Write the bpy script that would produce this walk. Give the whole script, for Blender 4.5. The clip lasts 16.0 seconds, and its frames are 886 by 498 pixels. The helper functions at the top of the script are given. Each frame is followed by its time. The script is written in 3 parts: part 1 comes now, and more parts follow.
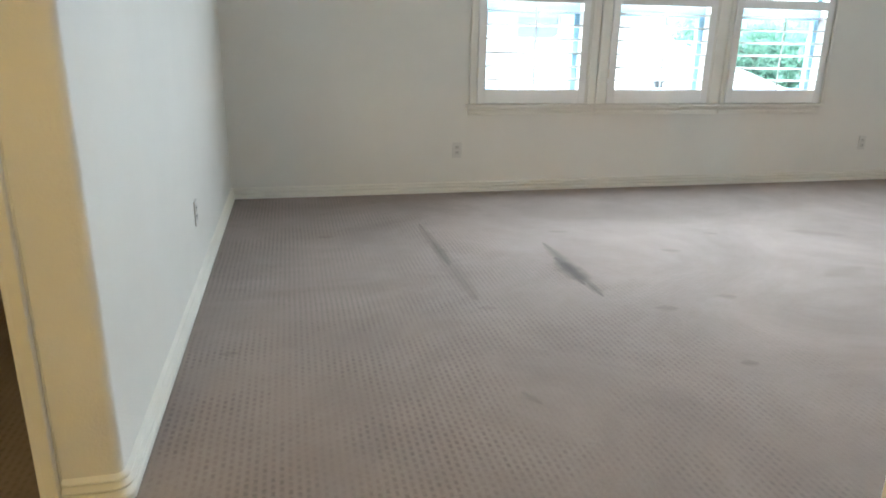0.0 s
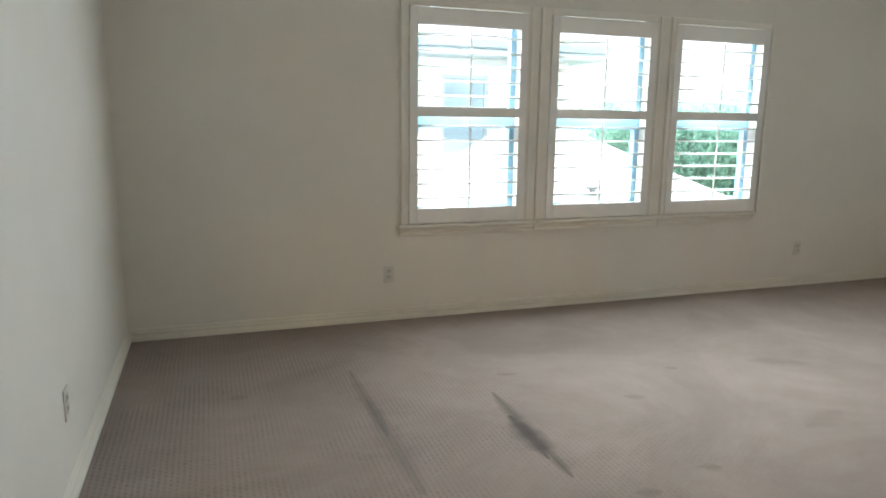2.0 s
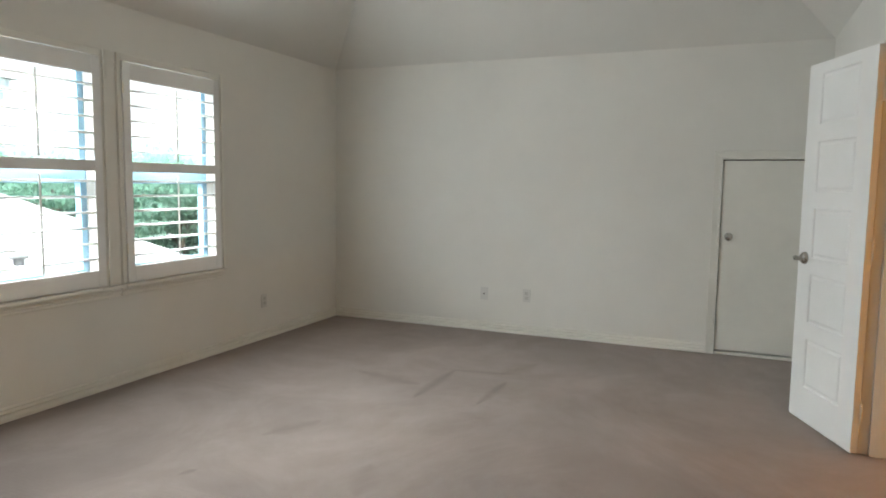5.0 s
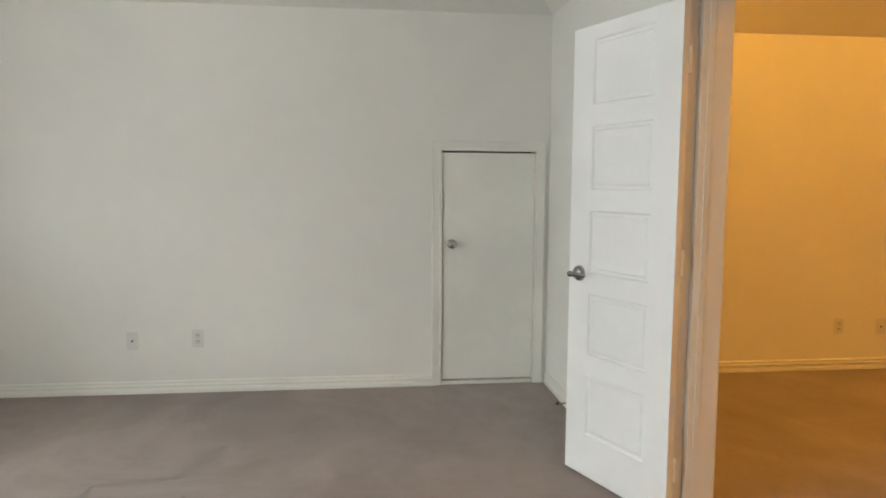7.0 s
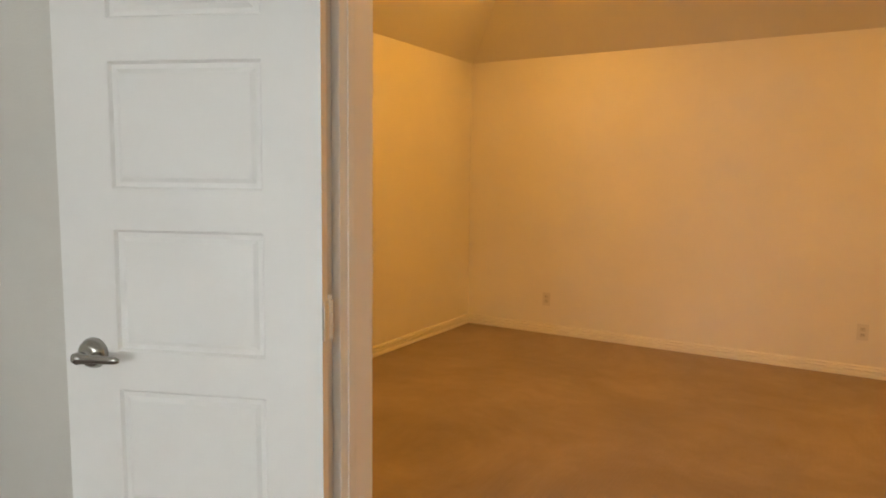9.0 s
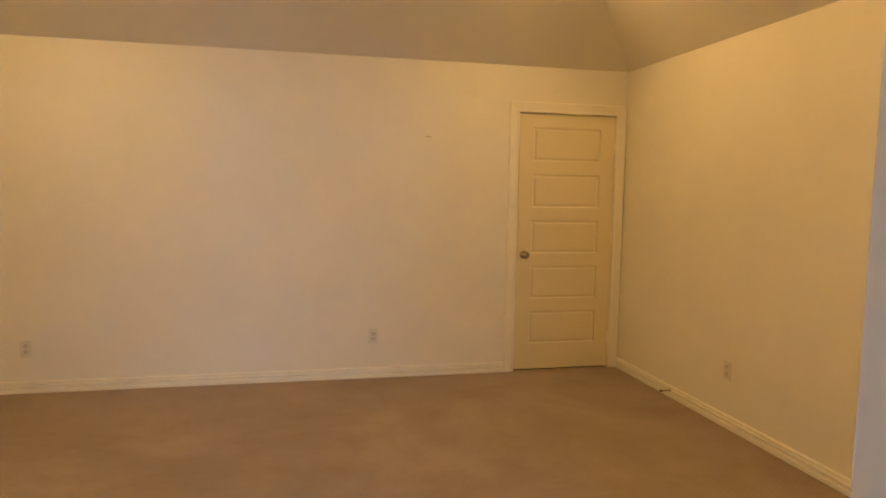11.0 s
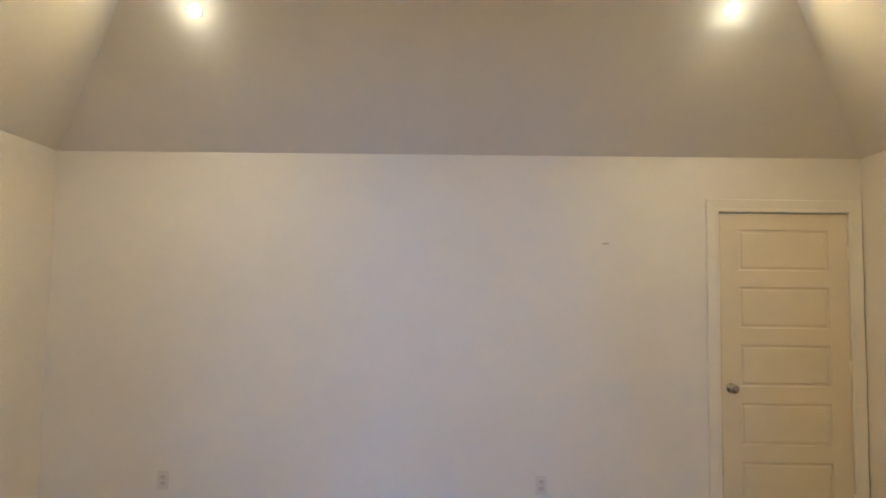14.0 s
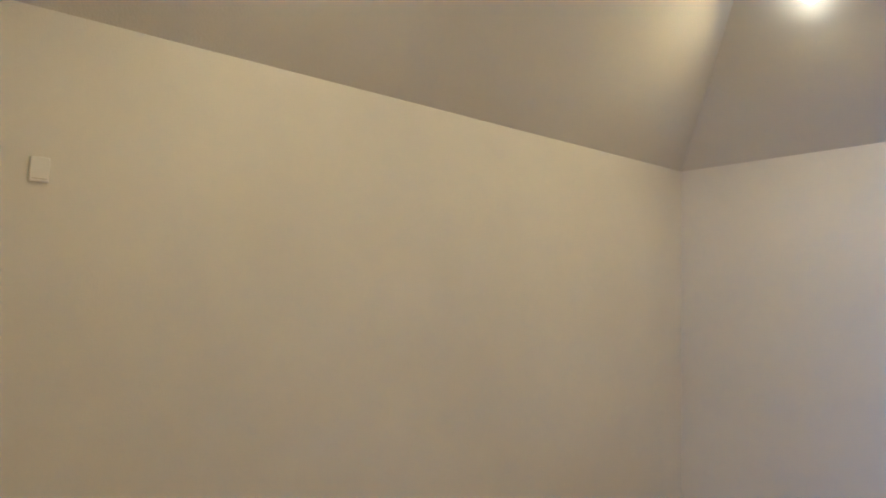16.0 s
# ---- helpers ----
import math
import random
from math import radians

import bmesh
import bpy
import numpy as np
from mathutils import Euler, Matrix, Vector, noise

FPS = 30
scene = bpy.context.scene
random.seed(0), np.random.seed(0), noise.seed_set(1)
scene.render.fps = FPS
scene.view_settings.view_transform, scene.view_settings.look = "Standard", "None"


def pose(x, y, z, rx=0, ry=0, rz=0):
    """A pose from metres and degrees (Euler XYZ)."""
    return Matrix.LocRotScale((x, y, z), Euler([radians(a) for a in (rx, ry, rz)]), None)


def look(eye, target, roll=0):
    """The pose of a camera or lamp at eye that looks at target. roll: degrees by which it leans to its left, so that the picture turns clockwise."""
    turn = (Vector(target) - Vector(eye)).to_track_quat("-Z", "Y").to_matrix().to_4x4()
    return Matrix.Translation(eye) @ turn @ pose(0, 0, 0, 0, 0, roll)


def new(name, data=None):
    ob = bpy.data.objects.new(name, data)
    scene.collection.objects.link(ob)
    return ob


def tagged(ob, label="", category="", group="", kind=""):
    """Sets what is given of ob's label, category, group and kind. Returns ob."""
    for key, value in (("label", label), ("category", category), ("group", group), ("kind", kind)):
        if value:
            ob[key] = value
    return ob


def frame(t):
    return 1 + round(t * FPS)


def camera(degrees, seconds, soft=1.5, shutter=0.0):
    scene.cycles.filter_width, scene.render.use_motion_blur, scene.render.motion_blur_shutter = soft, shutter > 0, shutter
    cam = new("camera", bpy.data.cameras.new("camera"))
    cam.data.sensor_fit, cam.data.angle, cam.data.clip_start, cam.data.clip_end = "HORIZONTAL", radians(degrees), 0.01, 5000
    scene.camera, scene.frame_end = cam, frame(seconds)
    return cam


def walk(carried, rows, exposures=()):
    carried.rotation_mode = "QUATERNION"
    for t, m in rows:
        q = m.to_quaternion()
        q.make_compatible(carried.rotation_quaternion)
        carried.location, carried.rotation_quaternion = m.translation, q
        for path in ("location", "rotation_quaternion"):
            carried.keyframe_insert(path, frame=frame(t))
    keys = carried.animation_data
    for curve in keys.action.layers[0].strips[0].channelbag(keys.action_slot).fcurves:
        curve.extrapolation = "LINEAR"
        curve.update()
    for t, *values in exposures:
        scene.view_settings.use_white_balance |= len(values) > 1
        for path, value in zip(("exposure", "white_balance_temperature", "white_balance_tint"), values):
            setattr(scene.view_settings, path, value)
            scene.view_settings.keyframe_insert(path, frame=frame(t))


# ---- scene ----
cam = camera(66.9, 16.0, soft=1.75)
PATH = [
    (0, (0.265, -0.234, 1.117), (0.685, 1.629, 0.524), 1.0),
    (0.5, (0.29, -0.037, 1.206), (0.714, 1.841, 0.664), 0.9),
    (1, (0.286, 0.035, 1.314), (0.758, 1.911, 0.81), 0.8),
    (1.5, (0.287, 0.124, 1.339), (0.831, 1.994, 0.883), 0.7),
    (2, (0.347, 0.321, 1.36), (0.991, 2.178, 0.989), 0.7),
    (2.5, (0.409, 0.445, 1.311), (1.274, 2.232, 1.066), 0.2),
    (3, (0.333, 0.604, 1.324), (1.617, 2.123, 1.12), 0.2),
    (3.5, (0.254, 0.784, 1.412), (1.892, 1.912, 1.204), 0.8),
    (3.7, (0.238, 0.806, 1.406), (1.948, 1.824, 1.206), 0.8),
    (5.8, (0.912, 1.338, 1.329), (2.798, 1.977, 1.141), 0.6),
    (6, (1.061, 1.407, 1.331), (2.975, 1.96, 1.148), 0.5),
    (6.5, (1.444, 1.565, 1.343), (3.423, 1.78, 1.149), 0.4),
    (7, (1.869, 1.622, 1.349), (3.847, 1.399, 1.157), 0.3),
    (7.5, (2.241, 1.675, 1.347), (4.073, 0.897, 1.15), 0.4),
    (8, (2.633, 1.667, 1.353), (4.24, 0.495, 1.147), 0.4),
    (8.5, (3.001, 1.625, 1.347), (4.355, 0.168, 1.14), 0.5),
    (9, (3.344, 1.545, 1.361), (4.373, -0.156, 1.151), 0.7),
    (9.5, (3.521, 1.405, 1.335), (4.233, -0.453, 1.131), 0.4),
    (10, (3.682, 1.254, 1.337), (3.96, -0.716, 1.131), 0.7),
    (10.2, (3.724, 1.226, 1.355), (3.824, -0.761, 1.145), 0.7),
    (12.3, (3.845, 0.718, 1.514), (3.095, -1.136, 1.511), 0.8),
    (12.5, (3.839, 0.67, 1.49), (3.103, -1.189, 1.53), 0.9),
    (13, (3.879, 0.558, 1.463), (3.192, -1.317, 1.572), 1.0),
    (13.5, (3.767, 0.458, 1.503), (3.319, -1.488, 1.62), 1.3),
    (14, (3.77, 0.34, 1.495), (3.805, -1.655, 1.633), 0.8),
    (14.5, (3.755, 0.25, 1.472), (4.4, -1.637, 1.631), 1.3),
    (15, (3.765, 0.245, 1.422), (4.868, -1.413, 1.607), 1.3),
    (15.5, (3.8, 0.245, 1.457), (5.162, -1.211, 1.618), 1.6),
    (16, (3.81, 0.24, 1.455), (5.363, -1.011, 1.61), 1.6),
]
EXPOSURES = [(0, 3.38, 5850, 7), (1.0, 3.1, 6050, 7), (2.0, 2.83, 6400, 8), (3.0, 2.63, 6550, 9), (3.7, 2.67, 6550, 9.5), (6.0, 2.83, 6600, 10), (7.0, 3.03, 6700, 10.5), (8.5, 2.95, 6850, 12), (9.3, 2.8, 6950, 12.5), (10.2, 2.82, 6000, 10), (12.3, 2.98, 3420, 5), (14, 2.98, 3380, 7), (16, 2.88, 3240, 9)]
walk(cam, [(t, look(eye, target, roll)) for t, eye, target, roll in PATH], EXPOSURES)

# ---------------------------------------------------------------- world, sun and lamps
SUN_ELEV, SUN_AZ = 52.0, 226.0
world = bpy.data.worlds.new("sky")
scene.world = world
world.use_nodes = True
sky = world.node_tree.nodes.new("ShaderNodeTexSky")
sky.sky_type = "NISHITA"
sky.sun_disc = False
sky.sun_elevation, sky.sun_rotation = radians(SUN_ELEV), radians(SUN_AZ)
world.node_tree.links.new(sky.outputs["Color"], world.node_tree.nodes["Background"].inputs["Color"])
world.node_tree.nodes["Background"].inputs["Strength"].default_value = 0.05

sun_data = bpy.data.lights.new("sun", "SUN")
sun_data.energy, sun_data.angle, sun_data.color = 2.0, radians(0.5), (1.0, 0.96, 0.9)
sun = new("sun", sun_data)
az = radians(SUN_AZ)
sun_from = Vector((math.sin(az) * math.cos(radians(SUN_ELEV)), math.cos(az) * math.cos(radians(SUN_ELEV)), math.sin(radians(SUN_ELEV))))
sun.matrix_world = look(sun_from * 40, (0, 0, 0))

SKY_GLOW = 7.5
WINDOW_WATTS = (2.8, 2.75, 2.3)   # daylight by each window: sunlit house to the west, trees to the east
WINDOW_COLOUR = (0.86, 0.955, 1.0)
LAMP_COLOUR = (1.0, 0.451, 0.058)
LAMP_WATTS = 2.35
HALO_WATTS = 0.17                 # light that spills sideways from each lamp over the slope around it


# ---------------------------------------------------------------- materials
def material(name, colour, rough=0.6, metal=0.0):
    m = bpy.data.materials.new(name)
    m.use_nodes = True
    b = m.node_tree.nodes["Principled BSDF"]
    b.inputs["Base Color"].default_value = (*colour, 1)
    b.inputs["Roughness"].default_value = rough
    b.inputs["Metallic"].default_value = metal
    return m


def node(m, kind, **values):
    n = m.node_tree.nodes.new(kind)
    for key, value in values.items():
        n.inputs[key].default_value = value
    return n


def link(m, a, b):
    m.node_tree.links.new(a, b)


def world_place(m):
    return node(m, "ShaderNodeNewGeometry").outputs["Position"]


def textured(name, colour, rough, metal=0.0, grain=80.0, relief=0.1, blotch=1.2, vary=0.08, coat=0.0):
    """A surface with fine relief and wide, faint changes of tone."""
    m = material(name, colour, rough, metal)
    b = m.node_tree.nodes["Principled BSDF"]
    place = world_place(m)
    wide = node(m, "ShaderNodeTexNoise", Scale=blotch, Detail=5.0, Roughness=0.6)
    fine = node(m, "ShaderNodeTexNoise", Scale=grain, Detail=3.0)
    link(m, place, wide.inputs["Vector"])
    link(m, place, fine.inputs["Vector"])
    ramp = node(m, "ShaderNodeMapRange")
    ramp.inputs["From Min"].default_value, ramp.inputs["From Max"].default_value = 0.3, 0.7
    ramp.inputs["To Min"].default_value, ramp.inputs["To Max"].default_value = 1 - vary, 1 + vary * 0.5
    link(m, wide.outputs["Fac"], ramp.inputs["Value"])
    mix = node(m, "ShaderNodeVectorMath")
    mix.operation = "SCALE"
    mix.inputs[0].default_value = colour
    link(m, ramp.outputs["Result"], mix.inputs["Scale"])
    link(m, mix.outputs["Vector"], b.inputs["Base Color"])
    rr = node(m, "ShaderNodeMapRange")
    rr.inputs["To Min"].default_value, rr.inputs["To Max"].default_value = max(rough - 0.1, 0.02), min(rough + 0.1, 1)
    link(m, wide.outputs["Fac"], rr.inputs["Value"])
    link(m, rr.outputs["Result"], b.inputs["Roughness"])
    bump = node(m, "ShaderNodeBump", Strength=relief, Distance=0.004)
    link(m, fine.outputs["Fac"], bump.inputs["Height"])
    link(m, bump.outputs["Normal"], b.inputs["Normal"])
    return m


WALL = textured("wall_paint", (0.77, 0.746, 0.694), 0.62, grain=130, relief=0.28, blotch=0.9, vary=0.06)
CEILING = textured("ceiling_paint", (0.74, 0.721, 0.673), 0.85, grain=110, relief=0.4, blotch=0.8, vary=0.05)
TRIM = textured("trim_paint", (0.805, 0.78, 0.715), 0.35, grain=60, relief=0.05, blotch=2.5, vary=0.06)
DOOR = textured("door_paint", (0.86, 0.85, 0.825), 0.5, grain=90, relief=0.07, blotch=2.0, vary=0.05)
CREAM = textured("cream_door_paint", (0.73, 0.67, 0.48), 0.42, grain=90, relief=0.07, blotch=2.0, vary=0.05)
SHUTTER = textured("shutter_paint", (0.88, 0.87, 0.85), 0.4, grain=70, relief=0.04, blotch=3, vary=0.05)
# white vinyl; the blue of the sky's light is put into its colour
SKYLIT_VINYL = textured("skylit_vinyl", (0.33, 0.55, 0.72), 0.35, grain=50, relief=0.03, vary=0.04)
PLATE = textured("plate_plastic", (0.66, 0.64, 0.6), 0.35, grain=40, relief=0.02, vary=0.03)
SOCKET = material("socket_plastic", (0.55, 0.53, 0.49), 0.4)
STEEL = material("grey_steel", (0.42, 0.4, 0.37), 0.4, 0.6)
SLOT = material("slot_dark", (0.03, 0.03, 0.03), 0.7)
NICKEL = textured("brushed_nickel", (0.44, 0.425, 0.395), 0.22, metal=1.0, grain=300, relief=0.05, vary=0.1)
HINGE = textured("hinge_painted", (0.84, 0.79, 0.69), 0.4, grain=80, relief=0.08, vary=0.08)
DARK_GLOSS = textured("dark_plastic", (0.045, 0.045, 0.05), 0.25, grain=60, relief=0.02, vary=0.1)
RUBBER = material("rubber_tip", (0.05, 0.045, 0.04), 0.8)
STUCCO = textured("stucco", (0.62, 0.61, 0.595), 0.9, grain=25, relief=0.5, blotch=0.5, vary=0.08)
FASCIA = textured("fascia_paint", (0.38, 0.43, 0.46), 0.6, grain=20, relief=0.1, vary=0.08)
SHINGLE = textured("roof_shingle", (0.25, 0.247, 0.243), 0.9, grain=14, relief=0.6, blotch=0.7, vary=0.15)
BARK = textured("bark", (0.12, 0.085, 0.06), 0.9, grain=18, relief=0.8, vary=0.2)
LEAF = textured("leaf", (0.12, 0.235, 0.185), 0.6, grain=6, relief=0.1, blotch=0.7, vary=0.45)
# light passes through the leaves as well
thin = node(LEAF, "ShaderNodeBsdfTranslucent", Color=(0.2, 0.36, 0.25, 1))
both = node(LEAF, "ShaderNodeMixShader", Fac=0.45)
link(LEAF, LEAF.node_tree.nodes["Principled BSDF"].outputs["BSDF"], both.inputs[1])
link(LEAF, thin.outputs["BSDF"], both.inputs[2])
link(LEAF, both.outputs["Shader"], LEAF.node_tree.nodes["Material Output"].inputs["Surface"])
GROUND = textured("lawn_ground", (0.1, 0.12, 0.05), 0.95, grain=4, relief=0.6, blotch=0.2, vary=0.25)
VENT = material("vent_metal", (0.12, 0.12, 0.12), 0.6)
OUTGLASS = material("far_window_glass", (0.26, 0.345, 0.395), 0.25)

GLASS = material("window_glass", (0.9, 0.975, 1.0), 0.0)
GLASS.node_tree.nodes["Principled BSDF"].inputs["Transmission Weight"].default_value = 1.0
GLASS.node_tree.nodes["Principled BSDF"].inputs["IOR"].default_value = 1.45

BULB = material("lamp_diffuser", (0.9, 0.88, 0.8), 0.5)
BULB.node_tree.nodes["Principled BSDF"].inputs["Emission Color"].default_value = (1.0, 0.58, 0.2, 1)
BULB.node_tree.nodes["Principled BSDF"].inputs["Emission Strength"].default_value = 16.0
DIM_BULB = material("landing_diffuser", (0.9, 0.88, 0.8), 0.5)
DIM_BULB.node_tree.nodes["Principled BSDF"].inputs["Emission Color"].default_value = (1.0, 0.68, 0.22, 1)
DIM_BULB.node_tree.nodes["Principled BSDF"].inputs["Emission Strength"].default_value = 14.0


def math_node(m, op, a, b=None, c=None):
    n = m.node_tree.nodes.new("ShaderNodeMath")
    n.operation = op
    for k, v in enumerate((a, b, c)):
        if v is None:
            continue
        if isinstance(v, (int, float)):
            n.inputs[k].default_value = v
        else:
            link(m, v, n.inputs[k])
    return n.outputs[0]


def carpet():
    """Loop-pile carpet: rows of short tufts along y, soiled and crushed in places."""
    m = material("carpet", (0.3, 0.25, 0.22), 1.0)
    b = m.node_tree.nodes["Principled BSDF"]
    b.inputs["Specular IOR Level"].default_value = 0.1
    b.inputs["Sheen Weight"].default_value = 0.14
    place = world_place(m)
    sep = node(m, "ShaderNodeSeparateXYZ")
    link(m, place, sep.inputs[0])
    warp = node(m, "ShaderNodeTexNoise", Scale=3.0, Detail=2.0)
    link(m, place, warp.inputs["Vector"])
    bend = math_node(m, "MULTIPLY", math_node(m, "SUBTRACT", warp.outputs["Fac"], 0.5), 0.012)
    turned = node(m, "ShaderNodeCombineXYZ")
    link(m, sep.outputs["Y"], turned.inputs["X"])
    link(m, math_node(m, "ADD", sep.outputs["X"], bend), turned.inputs["Y"])
    tuft = node(m, "ShaderNodeTexBrick")
    tuft.offset, tuft.squash = 0.5, 1.0
    for key, v in (("Scale", 1.0), ("Mortar Size", 0.0088), ("Mortar Smooth", 0.6), ("Brick Width", 0.03), ("Row Height", 0.0225)):
        tuft.inputs[key].default_value = v
    link(m, turned.outputs[0], tuft.inputs["Vector"])
    # the weave fades where the pile is crushed
    crush = node(m, "ShaderNodeTexNoise", Scale=2.2, Detail=5.0, Roughness=0.62)
    link(m, place, crush.inputs["Vector"])
    show = node(m, "ShaderNodeMapRange")
    for key, v in (("From Min", 0.42), ("From Max", 0.58), ("To Min", 0.2), ("To Max", 1.0)):
        show.inputs[key].default_value = v
    link(m, crush.outputs["Fac"], show.inputs["Value"])
    trodden = node(m, "ShaderNodeMapRange")       # the weave is worn away towards the middle of the room
    for key, v in (("From Min", 0.5), ("From Max", 2.8), ("To Min", 1.0), ("To Max", 0.12)):
        trodden.inputs[key].default_value = v
    link(m, sep.outputs["X"], trodden.inputs["Value"])
    hole = math_node(m, "MULTIPLY", math_node(m, "SUBTRACT", 1.0, tuft.outputs["Fac"]), math_node(m, "MULTIPLY", show.outputs["Result"], trodden.outputs["Result"]))
    # no two tufts alike; between the rows runs a low ridge
    uneven = node(m, "ShaderNodeTexNoise", Scale=38.0, Detail=3.0, Roughness=0.6)
    link(m, place, uneven.inputs["Vector"])
    vary = node(m, "ShaderNodeMapRange")
    for key, v in (("From Min", 0.38), ("From Max", 0.62), ("To Min", 0.25), ("To Max", 1.0)):
        vary.inputs[key].default_value = v
    link(m, uneven.outputs["Fac"], vary.inputs["Value"])
    hole = math_node(m, "MULTIPLY", hole, vary.outputs["Result"])
    across = math_node(m, "MULTIPLY", math_node(m, "ADD", sep.outputs["X"], bend), 2 * math.pi / 0.0225)
    ridge = math_node(m, "MULTIPLY", math_node(m, "COSINE", across), math_node(m, "MULTIPLY", show.outputs["Result"], trodden.outputs["Result"]))
    fibre = node(m, "ShaderNodeTexNoise", Scale=260.0, Detail=4.0, Roughness=0.7)
    link(m, place, fibre.inputs["Vector"])
    soil = node(m, "ShaderNodeTexNoise", Scale=1.7, Detail=6.0, Roughness=0.62)
    link(m, place, soil.inputs["Vector"])
    tone = math_node(m, "MULTIPLY_ADD", soil.outputs["Fac"], 0.5, 0.76)
    tone = math_node(m, "MULTIPLY", tone, math_node(m, "MULTIPLY_ADD", fibre.outputs["Fac"], 0.5, 0.75))
    tone = math_node(m, "MULTIPLY", tone, math_node(m, "MULTIPLY_ADD", hole, -0.31, 1.05))
    tone = math_node(m, "MULTIPLY", tone, math_node(m, "MULTIPLY_ADD", ridge, 0.045, 1.0))
    brushed = node(m, "ShaderNodeTexNoise", Scale=0.9, Detail=7.0, Roughness=0.7, Distortion=1.2)
    link(m, place, brushed.inputs["Vector"])
    lay = node(m, "ShaderNodeMapRange")
    for key, v in (("From Min", 0.4), ("From Max", 0.62), ("To Min", 0.9), ("To Max", 1.09)):
        lay.inputs[key].default_value = v
    link(m, brushed.outputs["Fac"], lay.inputs["Value"])
    tone = math_node(m, "MULTIPLY", tone, lay.outputs["Result"])
    # streaks: two ends, half width, depth of the stain
    rough_edge = node(m, "ShaderNodeTexNoise", Scale=9.0, Detail=3.0)
    link(m, place, rough_edge.inputs["Vector"])
    for x0, y0, x1, y1, wide, deep in STREAKS:
        dx, dy = x1 - x0, y1 - y0
        n2 = dx * dx + dy * dy
        px, py = math_node(m, "SUBTRACT", sep.outputs["X"], x0), math_node(m, "SUBTRACT", sep.outputs["Y"], y0)
        along = math_node(m, "ADD", math_node(m, "MULTIPLY", px, dx / n2), math_node(m, "MULTIPLY", py, dy / n2))
        along = math_node(m, "MINIMUM", math_node(m, "MAXIMUM", along, 0.0), 1.0)
        ex = math_node(m, "SUBTRACT", px, math_node(m, "MULTIPLY", along, dx))
        ey = math_node(m, "SUBTRACT", py, math_node(m, "MULTIPLY", along, dy))
        off = math_node(m, "SQRT", math_node(m, "ADD", math_node(m, "MULTIPLY", ex, ex), math_node(m, "MULTIPLY", ey, ey)))
        taper = math_node(m, "MULTIPLY", math_node(m, "MULTIPLY", along, math_node(m, "SUBTRACT", 1.0, along)), 4.0)
        reach = math_node(m, "MULTIPLY", math_node(m, "MULTIPLY_ADD", taper, 0.8, 0.2), math_node(m, "MULTIPLY_ADD", rough_edge.outputs["Fac"], 1.6, 0.2))
        k = math_node(m, "SUBTRACT", 1.0, math_node(m, "DIVIDE", off, math_node(m, "MULTIPLY", reach, wide)))
        k = math_node(m, "MINIMUM", math_node(m, "MAXIMUM", math_node(m, "MULTIPLY", k, 1.15), 0.0), 1.0)
        tone = math_node(m, "MULTIPLY", tone, math_node(m, "MULTIPLY_ADD", k, -deep, 1.0))
    mix = node(m, "ShaderNodeVectorMath")
    mix.operation = "SCALE"
    mix.inputs[0].default_value = (0.268, 0.216, 0.194)
    link(m, tone, mix.inputs["Scale"])
    link(m, mix.outputs["Vector"], b.inputs["Base Color"])
    height = math_node(m, "ADD", math_node(m, "MULTIPLY", hole, -1.0), math_node(m, "MULTIPLY", fibre.outputs["Fac"], 0.6))
    bump = node(m, "ShaderNodeBump", Strength=0.35, Distance=0.004)
    link(m, height, bump.inputs["Height"])
    link(m, bump.outputs["Normal"], b.inputs["Normal"])
    return m


STREAKS = [
    (1.02, 3.82, 1.03, 3.0, 0.05, 0.27), (1.025, 3.4, 1.04, 2.5, 0.075, 0.2), (1.66, 3.3, 1.63, 2.44, 0.055, 0.44), (1.625, 3.02, 1.61, 2.6, 0.07, 0.52), (1.66, 2.75, 1.66, 2.5, 0.09, 0.12),
    (4.2, 2.85, 4.9, 2.85, 0.06, 0.24), (4.25, 2.44, 4.76, 2.42, 0.05, 0.24), (4.58, 3.46, 4.47, 2.95, 0.12, 0.18),
    (4.9, 2.85, 4.95, 2.5, 0.05, 0.17), (4.95, 2.5, 5.3, 2.36, 0.14, 0.18), (0.38, 3.62, 0.47, 3.62, 0.05, 0.18),
    (1.78, 3.53, 1.9, 3.5, 0.035, 0.21), (2.28, 3.06, 2.38, 3.02, 0.045, 0.21), (2.74, 3.34, 2.81, 3.31, 0.035, 0.21),
    (1.8, 2.26, 1.9, 2.24, 0.05, 0.21), (1.84, 1.71, 1.9, 1.7, 0.035, 0.24), (0.97, 1.66, 1.01, 1.57, 0.03, 0.18),
    (-0.04, 2.13, 0.03, 2.13, 0.03, 0.18), (2.16, 2.35, 2.25, 2.32, 0.045, 0.18), (1.02, 2.4, 1.1, 2.38, 0.04, 0.15),
    (3.3, 3.3, 3.6, 3.15, 0.09, 0.15), (2.9, 2.5, 3.2, 2.6, 0.1, 0.12),
]
CARPET = carpet()


# ---------------------------------------------------------------- building helpers
def mesh_of(bm, name, mat, smooth=False):
    bmesh.ops.recalc_face_normals(bm, faces=bm.faces[:])
    me = bpy.data.meshes.new(name)
    bm.to_mesh(me)
    bm.free()
    me.materials.append(mat)
    if smooth:
        for p in me.polygons:
            p.use_smooth = True
    return me


def thing(name, at=(0, 0, 0), label="", category="", group="", kind=""):
    ob = new(name)
    ob.empty_display_size = 0.1
    ob.matrix_world = at if isinstance(at, Matrix) else Matrix.Translation(at)
    return tagged(ob, label, category, group, kind)


